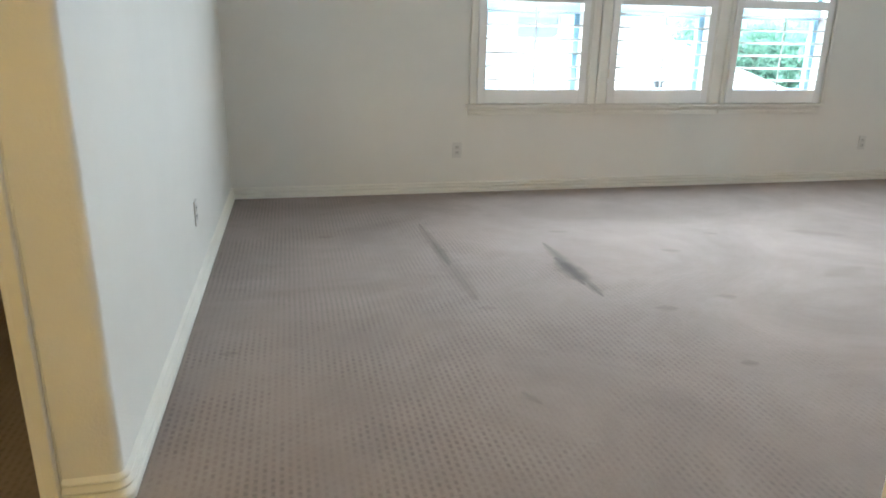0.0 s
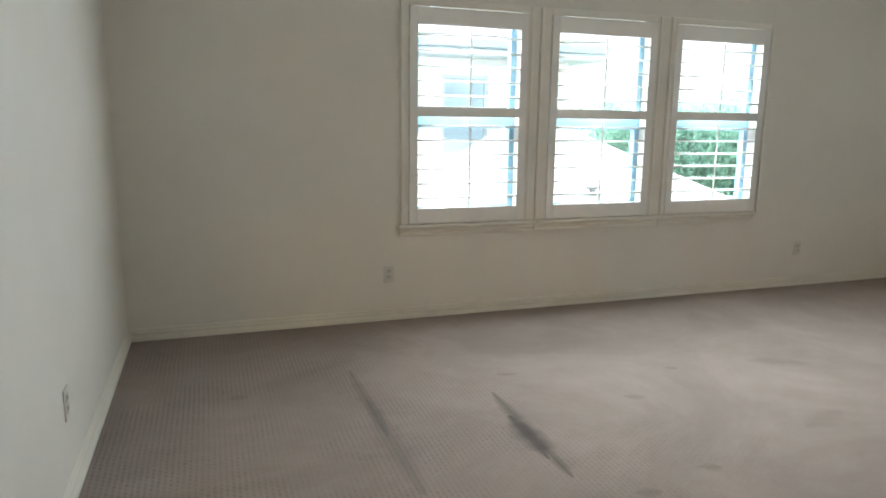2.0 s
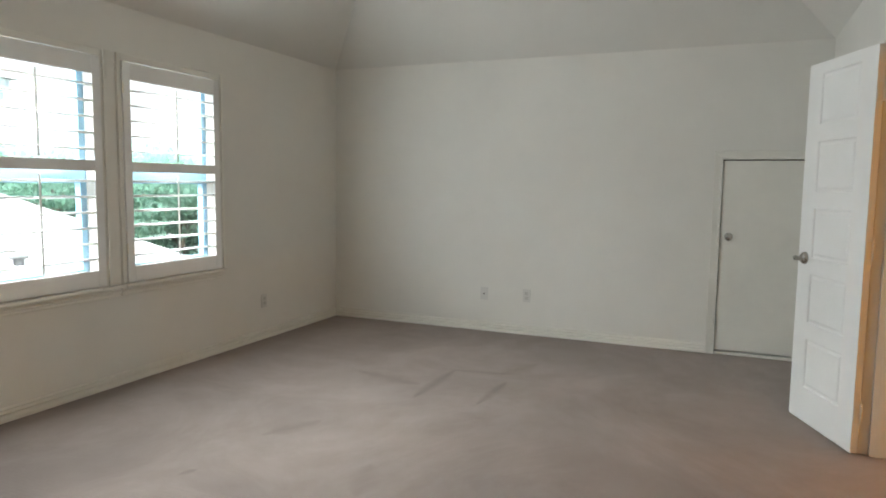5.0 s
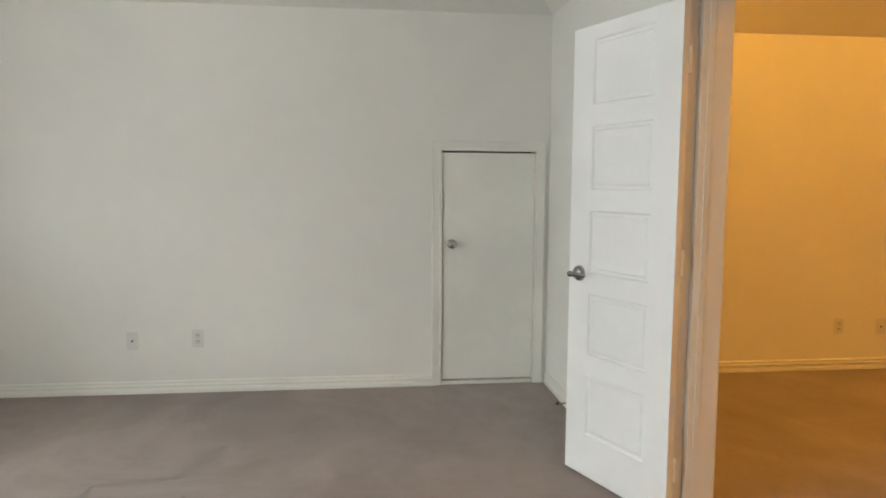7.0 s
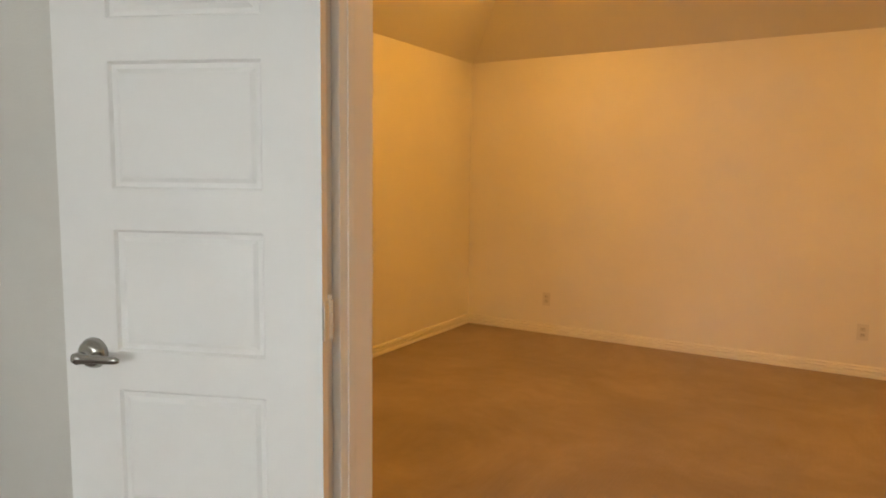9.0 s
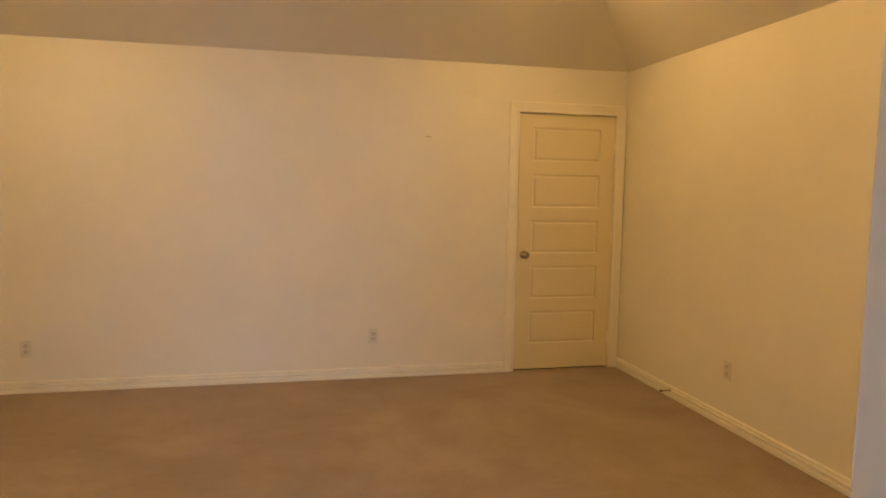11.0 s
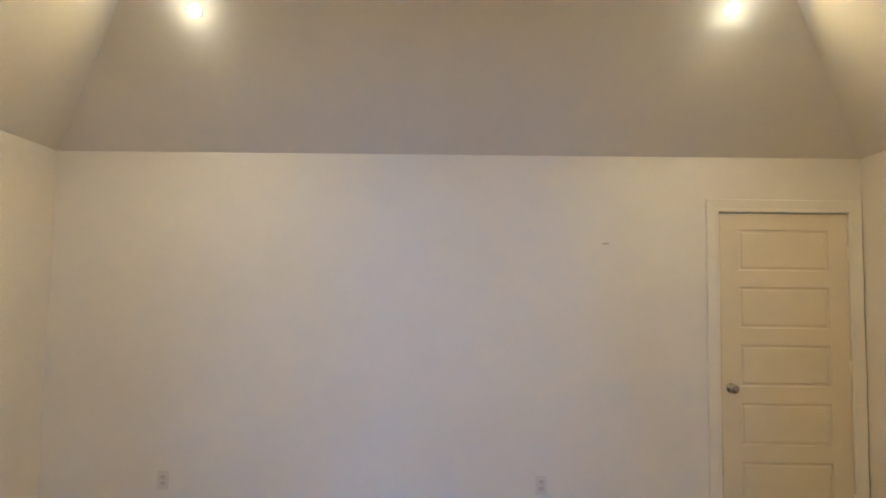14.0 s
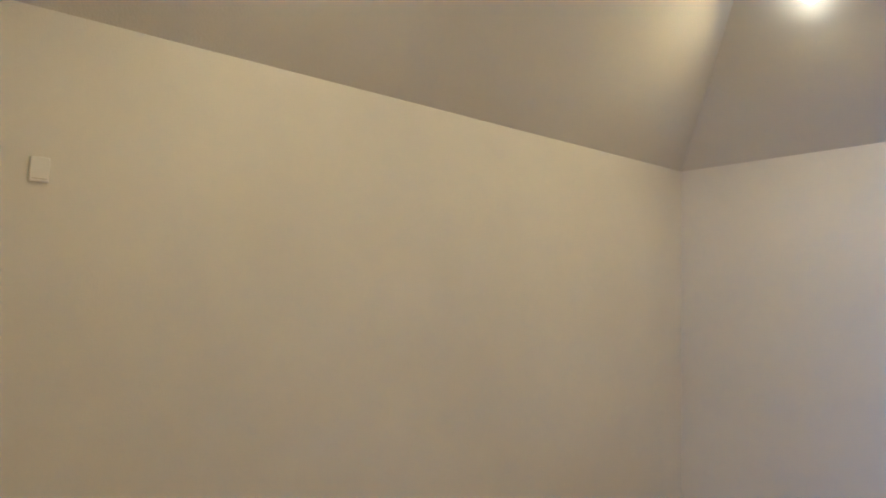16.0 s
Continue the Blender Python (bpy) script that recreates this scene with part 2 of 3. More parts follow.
def part(name, bm, mat, parent, label="", smooth=False):
    ob = new(name, mesh_of(bm, name, mat, smooth))
    ob.parent = parent
    return tagged(ob, label)


def solid(name, bm, mat, label="", category="", kind="structure", group="", smooth=False):
    return tagged(new(name, mesh_of(bm, name, mat, smooth)), label, category, group, kind)


def box(bm, x0, x1, y0, y1, z0, z1, bevel=0.0, m=None):
    r = bmesh.ops.create_cube(bm, size=1.0)
    vs = r["verts"]
    mat = Matrix.Translation(((x0 + x1) / 2, (y0 + y1) / 2, (z0 + z1) / 2)) @ Matrix.Diagonal((x1 - x0, y1 - y0, z1 - z0, 1))
    bmesh.ops.transform(bm, matrix=mat, verts=vs)
    if bevel:
        es = list({e for v in vs for e in v.link_edges})
        out = bmesh.ops.bevel(bm, geom=es, offset=bevel, segments=2, profile=0.5, affect="EDGES")
        vs = list({v for f in out["faces"] for v in f.verts} | {v for v in vs if v.is_valid})
    if m is not None:
        bmesh.ops.transform(bm, matrix=m, verts=vs)
    return vs


def lathe(bm, profile, segments=28, m=None):
    """Turns (radius, height) pairs round z."""
    rings = []
    for r, h in profile:
        if r < 1e-5:
            rings.append([bm.verts.new((0, 0, h))])
        else:
            rings.append([bm.verts.new((r * math.cos(2 * math.pi * k / segments), r * math.sin(2 * math.pi * k / segments), h)) for k in range(segments)])
    for a, b in zip(rings, rings[1:]):
        for k in range(segments):
            j = (k + 1) % segments
            if len(a) == 1 and len(b) > 1:
                bm.faces.new((a[0], b[k], b[j]))
            elif len(b) == 1 and len(a) > 1:
                bm.faces.new((a[k], a[j], b[0]))
            elif len(a) > 1:
                bm.faces.new((a[k], a[j], b[j], b[k]))
    if m is not None:
        bmesh.ops.transform(bm, matrix=m, verts=[v for ring in rings for v in ring])


def prism(bm, outline, z0, z1):
    """An upright prism over a plan outline."""
    lo = [bm.verts.new((x, y, z0)) for x, y in outline]
    hi = [bm.verts.new((x, y, z1)) for x, y in outline]
    bm.faces.new(lo[::-1])
    bm.faces.new(hi)
    for k in range(len(outline)):
        j = (k + 1) % len(outline)
        bm.faces.new((lo[k], lo[j], hi[j], hi[k]))


def pierced(bm, us, zs, holes, depth, m):
    """A slab over the grid us x zs in local x and z, depth along local y, with cells inside a hole left out."""
    us, zs = sorted(set(us)), sorted(set(zs))

    def full(i, k):
        if not (0 <= i < len(us) - 1 and 0 <= k < len(zs) - 1):
            return False
        u, z = (us[i] + us[i + 1]) / 2, (zs[k] + zs[k + 1]) / 2
        return not any(a < u < b and c < z < d for a, b, c, d in holes)

    made = {}

    def v(u, y, z):
        key = (round(u, 5), round(y, 5), round(z, 5))
        if key not in made:
            made[key] = bm.verts.new(m @ Vector(key))
        return made[key]

    for i in range(len(us) - 1):
        for k in range(len(zs) - 1):
            if not full(i, k):
                continue
            a, b, c, d = us[i], us[i + 1], zs[k], zs[k + 1]
            bm.faces.new((v(a, 0, c), v(b, 0, c), v(b, 0, d), v(a, 0, d)))
            bm.faces.new((v(a, depth, c), v(a, depth, d), v(b, depth, d), v(b, depth, c)))
            if not full(i - 1, k):
                bm.faces.new((v(a, 0, c), v(a, 0, d), v(a, depth, d), v(a, depth, c)))
            if not full(i + 1, k):
                bm.faces.new((v(b, 0, c), v(b, depth, c), v(b, depth, d), v(b, 0, d)))
            if not full(i, k - 1):
                bm.faces.new((v(a, 0, c), v(a, depth, c), v(b, depth, c), v(b, 0, c)))
            if not full(i, k + 1):
                bm.faces.new((v(a, 0, d), v(b, 0, d), v(b, depth, d), v(a, depth, d)))


def facing(origin, yaw):
    """Local x runs along a wall, local -y out of it into the room; yaw turns it about z."""
    return pose(*origin, 0, 0, yaw)


def wall(name, origin, yaw, length, height, depth, holes=(), label="off-white painted drywall with a light orange-peel texture", mat=None):
    bm = bmesh.new()
    us = [0, length] + [h[0] for h in holes] + [h[1] for h in holes]
    zs = [0, height] + [h[2] for h in holes] + [h[3] for h in holes]
    pierced(bm, us, [z for z in zs if 0 <= z <= height], holes, depth, facing(origin, yaw))
    return solid(name, bm, mat or WALL, label, "wall")


BASE_PROFILE = [(0, 0), (0.02, 0), (0.021, 0.02), (0.018, 0.026), (0.003, 0.035), (0.002, 0.043), (0.018, 0.044), (0.02, 0.047), (0.019, 0.051),
                (0.003, 0.06), (0.002, 0.066), (0.013, 0.067), (0.015, 0.07), (0.013, 0.074), (0, 0.081)]


def run_profile(bm, profile, m, length, cut0=0.0, cut1=0.0):
    """Runs (out, up) profile along local x; the cuts slant the ends for mitres."""
    a = [bm.verts.new(m @ Vector((cut0 * d, -d, z))) for d, z in profile]
    b = [bm.verts.new(m @ Vector((length - cut1 * d, -d, z))) for d, z in profile]
    n = len(profile)
    for k in range(n):
        j = (k + 1) % n
        bm.faces.new((a[k], a[j], b[j], b[k]))
    bm.faces.new(a[::-1])
    bm.faces.new(b)


def baseboard(name, origin, yaw, length, cut0=0.0, cut1=0.0):
    bm = bmesh.new()
    run_profile(bm, BASE_PROFILE, facing(origin, yaw), length, cut0, cut1)
    return solid(name, bm, TRIM, "cream painted wooden baseboard with stepped moulding above carpet", "baseboard")


CASE_PROFILE = [(0, 0), (0.0, 0.011), (0.008, 0.013), (0.02, 0.011), (0.03, 0.0125), (0.052, 0.016), (0.066, 0.018), (0.07, 0.013), (0.07, 0)]


def casing_legs(bm, m, x0, x1, z0, z1, scale=1.0, sides="ltr"):
    """Mitred moulding round an opening in a wall: profile as (out from the opening, out from the wall)."""
    prof = [(w * scale, d) for w, d in CASE_PROFILE]

    def rail(pts_a, pts_b):
        a, b = [bm.verts.new(m @ p) for p in pts_a], [bm.verts.new(m @ p) for p in pts_b]
        for k in range(len(a)):
            j = (k + 1) % len(a)
            bm.faces.new((a[k], a[j], b[j], b[k]))
        bm.faces.new(a[::-1])
        bm.faces.new(b)

    if "l" in sides:
        rail([Vector((x0 - w, -d, z0)) for w, d in prof], [Vector((x0 - w, -d, z1 + w)) for w, d in prof])
    if "r" in sides:
        rail([Vector((x1 + w, -d, z0)) for w, d in prof], [Vector((x1 + w, -d, z1 + w)) for w, d in prof])
    if "t" in sides:
        rail([Vector((x0 - w, -d, z1 + w)) for w, d in prof], [Vector((x1 + w, -d, z1 + w)) for w, d in prof])


# ---------------------------------------------------------------- plan
X_W, X_E = -0.187, 6.268            # big room, west and east faces
Y_S, Y_N = 0.412, 4.716             # big room, south and north faces
X2_W, X2_E = 1.176, 6.384           # second room
Y2_S, Y2_N = -3.957, 0.24
Z_1, Z_2 = 2.45, 2.405              # wall tops
TOP = 3.45
OPEN_X0, OPEN_X1, OPEN_Z = 2.97, 4.345, 2.055
WINDOWS = [(1.674, 2.415, 1.545, 2.565), (2.715, 3.468, 2.565, 3.645), (3.752, 4.52, 3.645, 4.592)]
W_Z0, W_Z1 = 0.777, 1.99
RAIL_Z0, RAIL_Z1 = 1.398, 1.464

# floor
bm = bmesh.new()
box(bm, -1.75, 6.6, -4.15, 4.86, -0.25, 0)
solid("floor", bm, CARPET, "taupe loop-pile carpet with worn, soiled patches", "carpet")

# walls of the big room
wall("wall_north", (X_W - 0.15, Y_N, 0), 0, X_E - X_W + 0.30, Z_1 + 0.02, 0.15,
     [(a - X_W + 0.15 - 0.012, b - X_W + 0.15 + 0.012, W_Z0 - 0.012, 2.106) for a, b, c, d in WINDOWS])
SD = (0.513, 1.13, 1.56)            # low door: y from, y to, height
wall("wall_east", (X_E, Y_N, 0), -90, Y_N - Y_S + 0.0, Z_1 + 0.02, 0.15,
     [(Y_N - SD[1] - 0.006, Y_N - SD[0] + 0.006, -1, SD[2] + 0.008)])
wall("wall_south", (X_E + 0.15, Y_S, 0), 180, X_E + 0.15 - 1.05, Z_1 + 0.02, Y_S - Y2_N,
     [(X_E + 0.15 - OPEN_X1 - 0.02, X_E + 0.15 - OPEN_X0 + 0.02, -1, OPEN_Z + 0.02)])

# west wall with its rounded end, and the south-facing return with a doorway
bm = bmesh.new()
r = 0.022
corner = [(X_W - r + r * math.cos(a), 1.322 + r - r * math.sin(a)) for a in [k * math.pi / 16 for k in range(9)]]
prism(bm, [(X_W, Y_N), *corner, (-0.325, 1.322), (-0.325, Y_N)], 0, Z_1 + 0.02)
solid("wall_west", bm, WALL, "off-white painted drywall with a rounded outer corner", "wall")
bm = bmesh.new()
box(bm, -1.62, -0.325, 1.322, 1.455, 2.06, Z_1 + 0.02)
box(bm, -1.62, -1.20, 1.322, 1.455, 0, 2.06)
solid("wall_return", bm, WALL, "off-white painted drywall above a dark doorway", "wall")

# plain walls that close the landing and the unlit side room
for name, x0, x1, y0, y1 in (("wall_landing_west", -1.75, -1.62, -2.6, 4.86), ("wall_landing_south", -1.62, 1.05, -2.6, -2.45),
                             ("wall_side_room", -1.62, -0.337, 4.716, 4.86)):
    bm = bmesh.new()
    box(bm, x0, x1, y0, y1, 0, Z_1 + 0.02)
    solid(name, bm, WALL, "off-white painted drywall, plain", "wall")

# walls of the second room
wall("wall_room_east", (X2_E, Y2_N, 0), -90, Y2_N - Y2_S, Z_2 + 0.02, 0.13)
D2 = (1.272, 2.08, 2.045)
wall("wall_room_south", (X2_E + 0.13, Y2_S, 0), 180, X2_E + 0.13 - X2_W + 0.13, Z_2 + 0.02, 0.15,
     [(X2_E + 0.13 - D2[1] - 0.006, X2_E + 0.13 - D2[0] + 0.006, -1, D2[2] + 0.008)])
wall("wall_room_west", (X2_W, Y2_S, 0), 90, Y2_N - Y2_S, Z_2 + 0.02, X2_W - 1.05)


def hip_ceiling(name, x0, x1, y0, y1, z, top, pitch, label):
    """Four slopes rising from the wall tops to a flat middle, as one thick shell."""
    run = (top - z) / math.tan(radians(pitch))
    bm = bmesh.new()

    def ring(grow, lift):
        a = [bm.verts.new(p) for p in ((x0 - grow, y0 - grow, z + lift), (x1 + grow, y0 - grow, z + lift), (x1 + grow, y1 + grow, z + lift), (x0 - grow, y1 + grow, z + lift))]
        b = [bm.verts.new(p) for p in ((x0 + run, y0 + run, top + lift), (x1 - run, y0 + run, top + lift), (x1 - run, y1 - run, top + lift), (x0 + run, y1 - run, top + lift))]
        for k in range(4):
            j = (k + 1) % 4
            bm.faces.new((a[k], a[j], b[j], b[k]))
        bm.faces.new(b)
        return a

    a, c = ring(0, 0), ring(0.0, 0.14)
    for k in range(4):
        j = (k + 1) % 4
        bm.faces.new((a[k], a[j], c[j], c[k]))
    return solid(name, bm, CEILING, label, "ceiling")


PITCH = 41.5
hip_ceiling("ceiling", X_W, X_E, Y_S, Y_N, Z_1, TOP, PITCH, "off-white textured vaulted ceiling with sloped sides")
hip_ceiling("ceiling_room", X2_W, X2_E, Y2_S, Y2_N, Z_2, TOP, PITCH, "off-white textured vaulted ceiling with sloped sides")
bm = bmesh.new()
prism(bm, [(-1.75, -2.6), (1.05, -2.6), (1.05, Y_S), (X_W, Y_S), (X_W, 1.455), (-0.325, 1.455), (-0.325, 4.86), (-1.75, 4.86)], Z_1 + 0.02, Z_1 + 0.14)
solid("ceiling_landing", bm, CEILING, "flat off-white ceiling over the landing", "ceiling")

# lower storey of the house, the lawn
bm = bmesh.new()
box(bm, -1.75, 6.55, -4.1, 4.86, -3.0, -0.25)
solid("lower_storey", bm, STUCCO, "plain stucco lower storey under the rooms", "wall")
bm = bmesh.new()
bmesh.ops.create_circle(bm, cap_ends=True, segments=64, radius=900, matrix=Matrix.Translation((0, 0, -3.0)))
solid("ground", bm, GROUND, "dry green lawn around the houses", "ground")

# baseboards
baseboard("baseboard_north", (X_W, Y_N, 0), 0, X_E - X_W, 1, 1)
baseboard("baseboard_east", (X_E, Y_N, 0), -90, Y_N - SD[1] - 0.073, 1, 0)
baseboard("baseboard_south_east", (X_E, Y_S, 0), 180, X_E - OPEN_X1 - 0.078, 1, 0)
baseboard("baseboard_south_west", (OPEN_X0 - 0.078, Y_S, 0), 180, OPEN_X0 - 0.078 - 1.05)
baseboard("baseboard_west", (X_W, 1.344, 0), 90, Y_N - 1.344, 0, 1)
bm = bmesh.new()                    # round the bullnose
prev = None
for k in range(9):
    a = k * math.pi / 16
    ring = [bm.verts.new((X_W - r + (r + d) * math.cos(a), 1.322 + r - (r + d) * math.sin(a), z)) for d, z in BASE_PROFILE]
    if prev:
        for i in range(len(ring) - 1):
            bm.faces.new((prev[i], prev[i + 1], ring[i + 1], ring[i]))
    prev = ring
solid("baseboard_corner", bm, TRIM, "cream baseboard wrapped round the rounded wall corner", "baseboard", smooth=False)
baseboard("baseboard_return", (-0.325, 1.322, 0), 0, 0.325 - 0.187 - r)
baseboard("baseboard_room_east", (X2_E, Y2_N, 0), -90, Y2_N - Y2_S, 1, 1)
baseboard("baseboard_room_south", (X2_E, Y2_S, 0), 180, X2_E - D2[1] - 0.083, 1, 0)
baseboard("baseboard_room_west", (X2_W, Y2_S, 0), 90, Y2_N - Y2_S, 1, 1)

# door trims
bm = bmesh.new()
casing_legs(bm, facing((X_E, Y_N, 0), -90), Y_N - SD[1] - 0.004, Y_N - SD[0] + 0.004, 0, SD[2] + 0.006, 0.95)
solid("trim_low_door", bm, TRIM, "cream painted moulded casing round the low door", "door casing")
bm = bmesh.new()
casing_legs(bm, facing((X2_E, Y2_S, 0), 180), X2_E - D2[1] - 0.006, X2_E - D2[0] + 0.006, 0, D2[2] + 0.008, 1.15)
solid("trim_room_door", bm, TRIM, "cream painted moulded casing round the panelled door", "door casing")
bm = bmesh.new()
m = facing((X_E, Y_S, 0), 180)
casing_legs(bm, m, X_E - OPEN_X1 - 0.014, X_E - OPEN_X0 + 0.014, 0, OPEN_Z + 0.006, 1.0)
m = facing((0, Y2_N, 0), 0)
casing_legs(bm, m, OPEN_X0 - 0.006, OPEN_X1 + 0.006, 0, OPEN_Z + 0.006, 1.0)
solid("trim_doorway", bm, TRIM, "cream painted casing on both sides of the wide doorway", "door casing")
bm = bmesh.new()
REBATE = Y_S - 0.048                # the leaves shut into a rebate on this side
for inner, out in ((OPEN_X1, 1), (OPEN_X0, -1)):
    for d0, d1, y0, y1 in ((-0.012, 0.019, Y2_N + 0.0005, REBATE), (0.011, 0.019, REBATE, Y_S - 0.0005)):
        a, b = sorted((inner + out * d0, inner + out * d1))
        box(bm, a, b, y0, y1, 0.001, OPEN_Z, 0.0025)
    a, b = sorted((inner - out * 0.016, inner - out * 0.012))
    box(bm, a, b, REBATE - 0.05, REBATE - 0.026, 0.001, OPEN_Z - 0.012, 0.0015)
box(bm, OPEN_X0 - 0.019, OPEN_X1 + 0.019, REBATE, Y_S - 0.0005, OPEN_Z, OPEN_Z + 0.019, 0.002)
box(bm, OPEN_X0 - 0.019, OPEN_X1 + 0.019, Y2_N + 0.0005, REBATE, OPEN_Z - 0.012, OPEN_Z + 0.019, 0.002)
solid("door_frame", bm, TRIM, "cream painted rebated door jamb", "door frame")
bm = bmesh.new()                    # plain boards in the doorway beside the rounded corner
casing_legs(bm, facing((-1.2, 1.322, 0), 0), 0.004, 0.825, 0, 2.05, 0.62)
box(bm, -0.36, -0.326, 1.3225, 1.4545, 0.001, 2.06, 0.002)
box(bm, -1.2, -1.182, 1.3225, 1.4545, 0.001, 2.06, 0.002)
solid("trim_side_doorway", bm, TRIM, "cream painted casing of the unlit doorway", "door casing")


# ---------------------------------------------------------------- windows with plantation shutters
def window_unit(index, g0, g1, a, b):
    unit = thing(f"window_{index}", (0, 0, 0), "white window with moulded casing and sill, bright outdoors", "window", kind="structure")
    x0, x1, z0, z1 = g0 - 0.011, g1 + 0.011, W_Z0 - 0.011, 2.105
    # casing on the wall face
    left, right = (a + 0.012 if index == 1 else a + 0.002), (b - 0.012 if index == 3 else b - 0.002)
    bm = bmesh.new()
    box(bm, left, g0 - 0.062, Y_N - 0.018, Y_N - 0.0005, 0.668, 2.15, 0.003)
    box(bm, g1 + 0.062, right, Y_N - 0.018, Y_N - 0.0005, 0.668, 2.15, 0.003)
    box(bm, g0 - 0.062, g1 + 0.062, Y_N - 0.018, Y_N - 0.0005, 2.1065, 2.15, 0.003)
    part("casing", bm, TRIM, unit)
    bm = bmesh.new()
    for u in (left, g1 + 0.075):
        box(bm, u, u + 0.022, Y_N - 0.03, Y_N - 0.018, 0.668, 2.15, 0.005)
    part("moulding", bm, TRIM, unit)
    bm = bmesh.new()
    box(bm, a + 0.004 - (0.018 if index == 1 else 0), b - 0.004 + (0.018 if index == 3 else 0), Y_N - 0.066, Y_N - 0.0005, 0.648, 0.667, 0.006)
    part("window_sill", bm, TRIM, unit)
    bm = bmesh.new()
    run_profile(bm, [(0, 0), (0.01, 0), (0.014, 0.008), (0.012, 0.02), (0.02, 0.026), (0.022, 0.036), (0.014, 0.042), (0.016, 0.05), (0.03, 0.056), (0.036, 0.0605), (0, 0.0605)], facing((a + 0.006, Y_N, 0.587), 0), b - a - 0.012)
    part("apron", bm, TRIM, unit)
    # vinyl sashes behind
    bm = bmesh.new()
    m = Matrix.Translation((0, Y_N + 0.07, 0))
    pierced(bm, [x0, x0 + 0.042, x1 - 0.042, x1], [z0, z0 + 0.014, 1.322, 1.4, z1 - 0.045, z1],
            [(x0 + 0.042, x1 - 0.042, z0 + 0.014, 1.322), (x0 + 0.042, x1 - 0.042, 1.4, z1 - 0.045)], 0.05, m)
    frame_ob = part("window_frame", bm, SKYLIT_VINYL, unit, "white vinyl sash frame, blue sky light painted into its colour")
    for za, zb in ((z0 + 0.014, 1.322), (1.4, z1 - 0.045)):
        bm = bmesh.new()
        box(bm, x0 + 0.042, x1 - 0.042, Y_N + 0.092, Y_N + 0.096, za, zb)
        pane = part("pane", bm, GLASS, frame_ob)
        pane.visible_shadow = False
    # the sky's light, entering by the opening
    data = bpy.data.lights.new("window_daylight", "AREA")
    data.shape, data.size, data.size_y = "RECTANGLE", x1 - x0, z1 - z0
    data.energy, data.color, data.spread = WINDOW_WATTS[index - 1], WINDOW_COLOUR, radians(175)
    lamp = new("window_daylight", data)
    lamp.matrix_world = pose((x0 + x1) / 2, Y_N - 0.055, (z0 + z1) / 2, -90, 0, 0)
    # shutter, a thing of its own, hinged in the casing
    sh = thing("plantation_shutter", (0, 0, 0), "white wooden plantation shutter with open louvers in the window", "shutter", group="window shutters")
    yf, yb = Y_N - 0.026, Y_N - 0.0045
    for name, u0, u1, za, zb in (("stile", g0 - 0.058, g0, 0.673, 2.1005), ("stile", g1, g1 + 0.058, 0.673, 2.1005), ("bottom_rail", g0, g1, 0.673, W_Z0),
                                 ("middle_rail", g0, g1, RAIL_Z0, RAIL_Z1), ("top_rail", g0, g1, W_Z1, 2.1005)):
        bm = bmesh.new()
        box(bm, u0, u1, yf, yb, za, zb, 0.003)
        part(name, bm, SHUTTER, sh)
    louver = None
    for za, zb, count, tilt in ((W_Z0, RAIL_Z0, 6, -4.0), (RAIL_Z1, W_Z1, 5, 4.0)):
        step = (zb - za) / (count + 0.35)
        for k in range(count):
            z = za + step * (k + 0.72)
            if louver is None:
                bm = bmesh.new()
                pts = [(0.04 * math.cos(t), 0.0074 * math.sin(t)) for t in [2 * math.pi * q / 14 for q in range(14)]]
                lo = [bm.verts.new((0, y, h)) for y, h in pts]
                hi = [bm.verts.new((g1 - g0 - 0.004, y, h)) for y, h in pts]
                bm.faces.new(lo[::-1])
                bm.faces.new(hi)
                for q in range(14):
                    bm.faces.new((lo[q], lo[(q + 1) % 14], hi[(q + 1) % 14], hi[q]))
                louver = mesh_of(bm, "louver", SHUTTER, True)
            ob = new("louver", louver)
            ob.parent = sh
            ob.matrix_basis = pose(g0 + 0.002, Y_N + 0.008, z, tilt + random.uniform(-1.0, 1.0), 0, 0)
        bm = bmesh.new()
        box(bm, (g0 + g1) / 2 - 0.0055, (g0 + g1) / 2 + 0.0055, Y_N - 0.042, Y_N - 0.032, za + step * 0.12, zb - step * 0.22, 0.003)
        part("tilt_rod", bm, SHUTTER, sh)
    for z in (0.86, 1.9):
        bm = bmesh.new()
        box(bm, g0 - 0.066, g0 - 0.055, Y_N - 0.032, Y_N - 0.024, z, z + 0.07, 0.002)
        part("hinge", bm, HINGE, sh)


for i, (g0, g1, a, b) in enumerate(WINDOWS):
    window_unit(i + 1, g0, g1, a, b)


# ---------------------------------------------------------------- doors
def knob_set(parent, m, name="door_knob"):
    """A round knob on a rose; m puts its base on the door, local z out of it."""
    bm = bmesh.new()
    lathe(bm, [(0, 0), (0.032, 0), (0.032, 0.004), (0.028, 0.009), (0.014, 0.011), (0.012, 0.03), (0.017, 0.036), (0.026, 0.043), (0.029, 0.052), (0.027, 0.061), (0.018, 0.067), (0, 0.068)], m=m)
    return part(name, bm, NICKEL, parent, "brushed nickel round knob", True)


def lever_set(parent, m):
    bm = bmesh.new()
    lathe(bm, [(0, 0), (0.036, 0), (0.036, 0.004), (0.033, 0.013), (0.027, 0.02), (0.019, 0.024), (0.012, 0.025), (0.011, 0.046), (0.014, 0.052), (0.014, 0.06), (0.009, 0.066), (0, 0.067)], m=m)
    n = 12
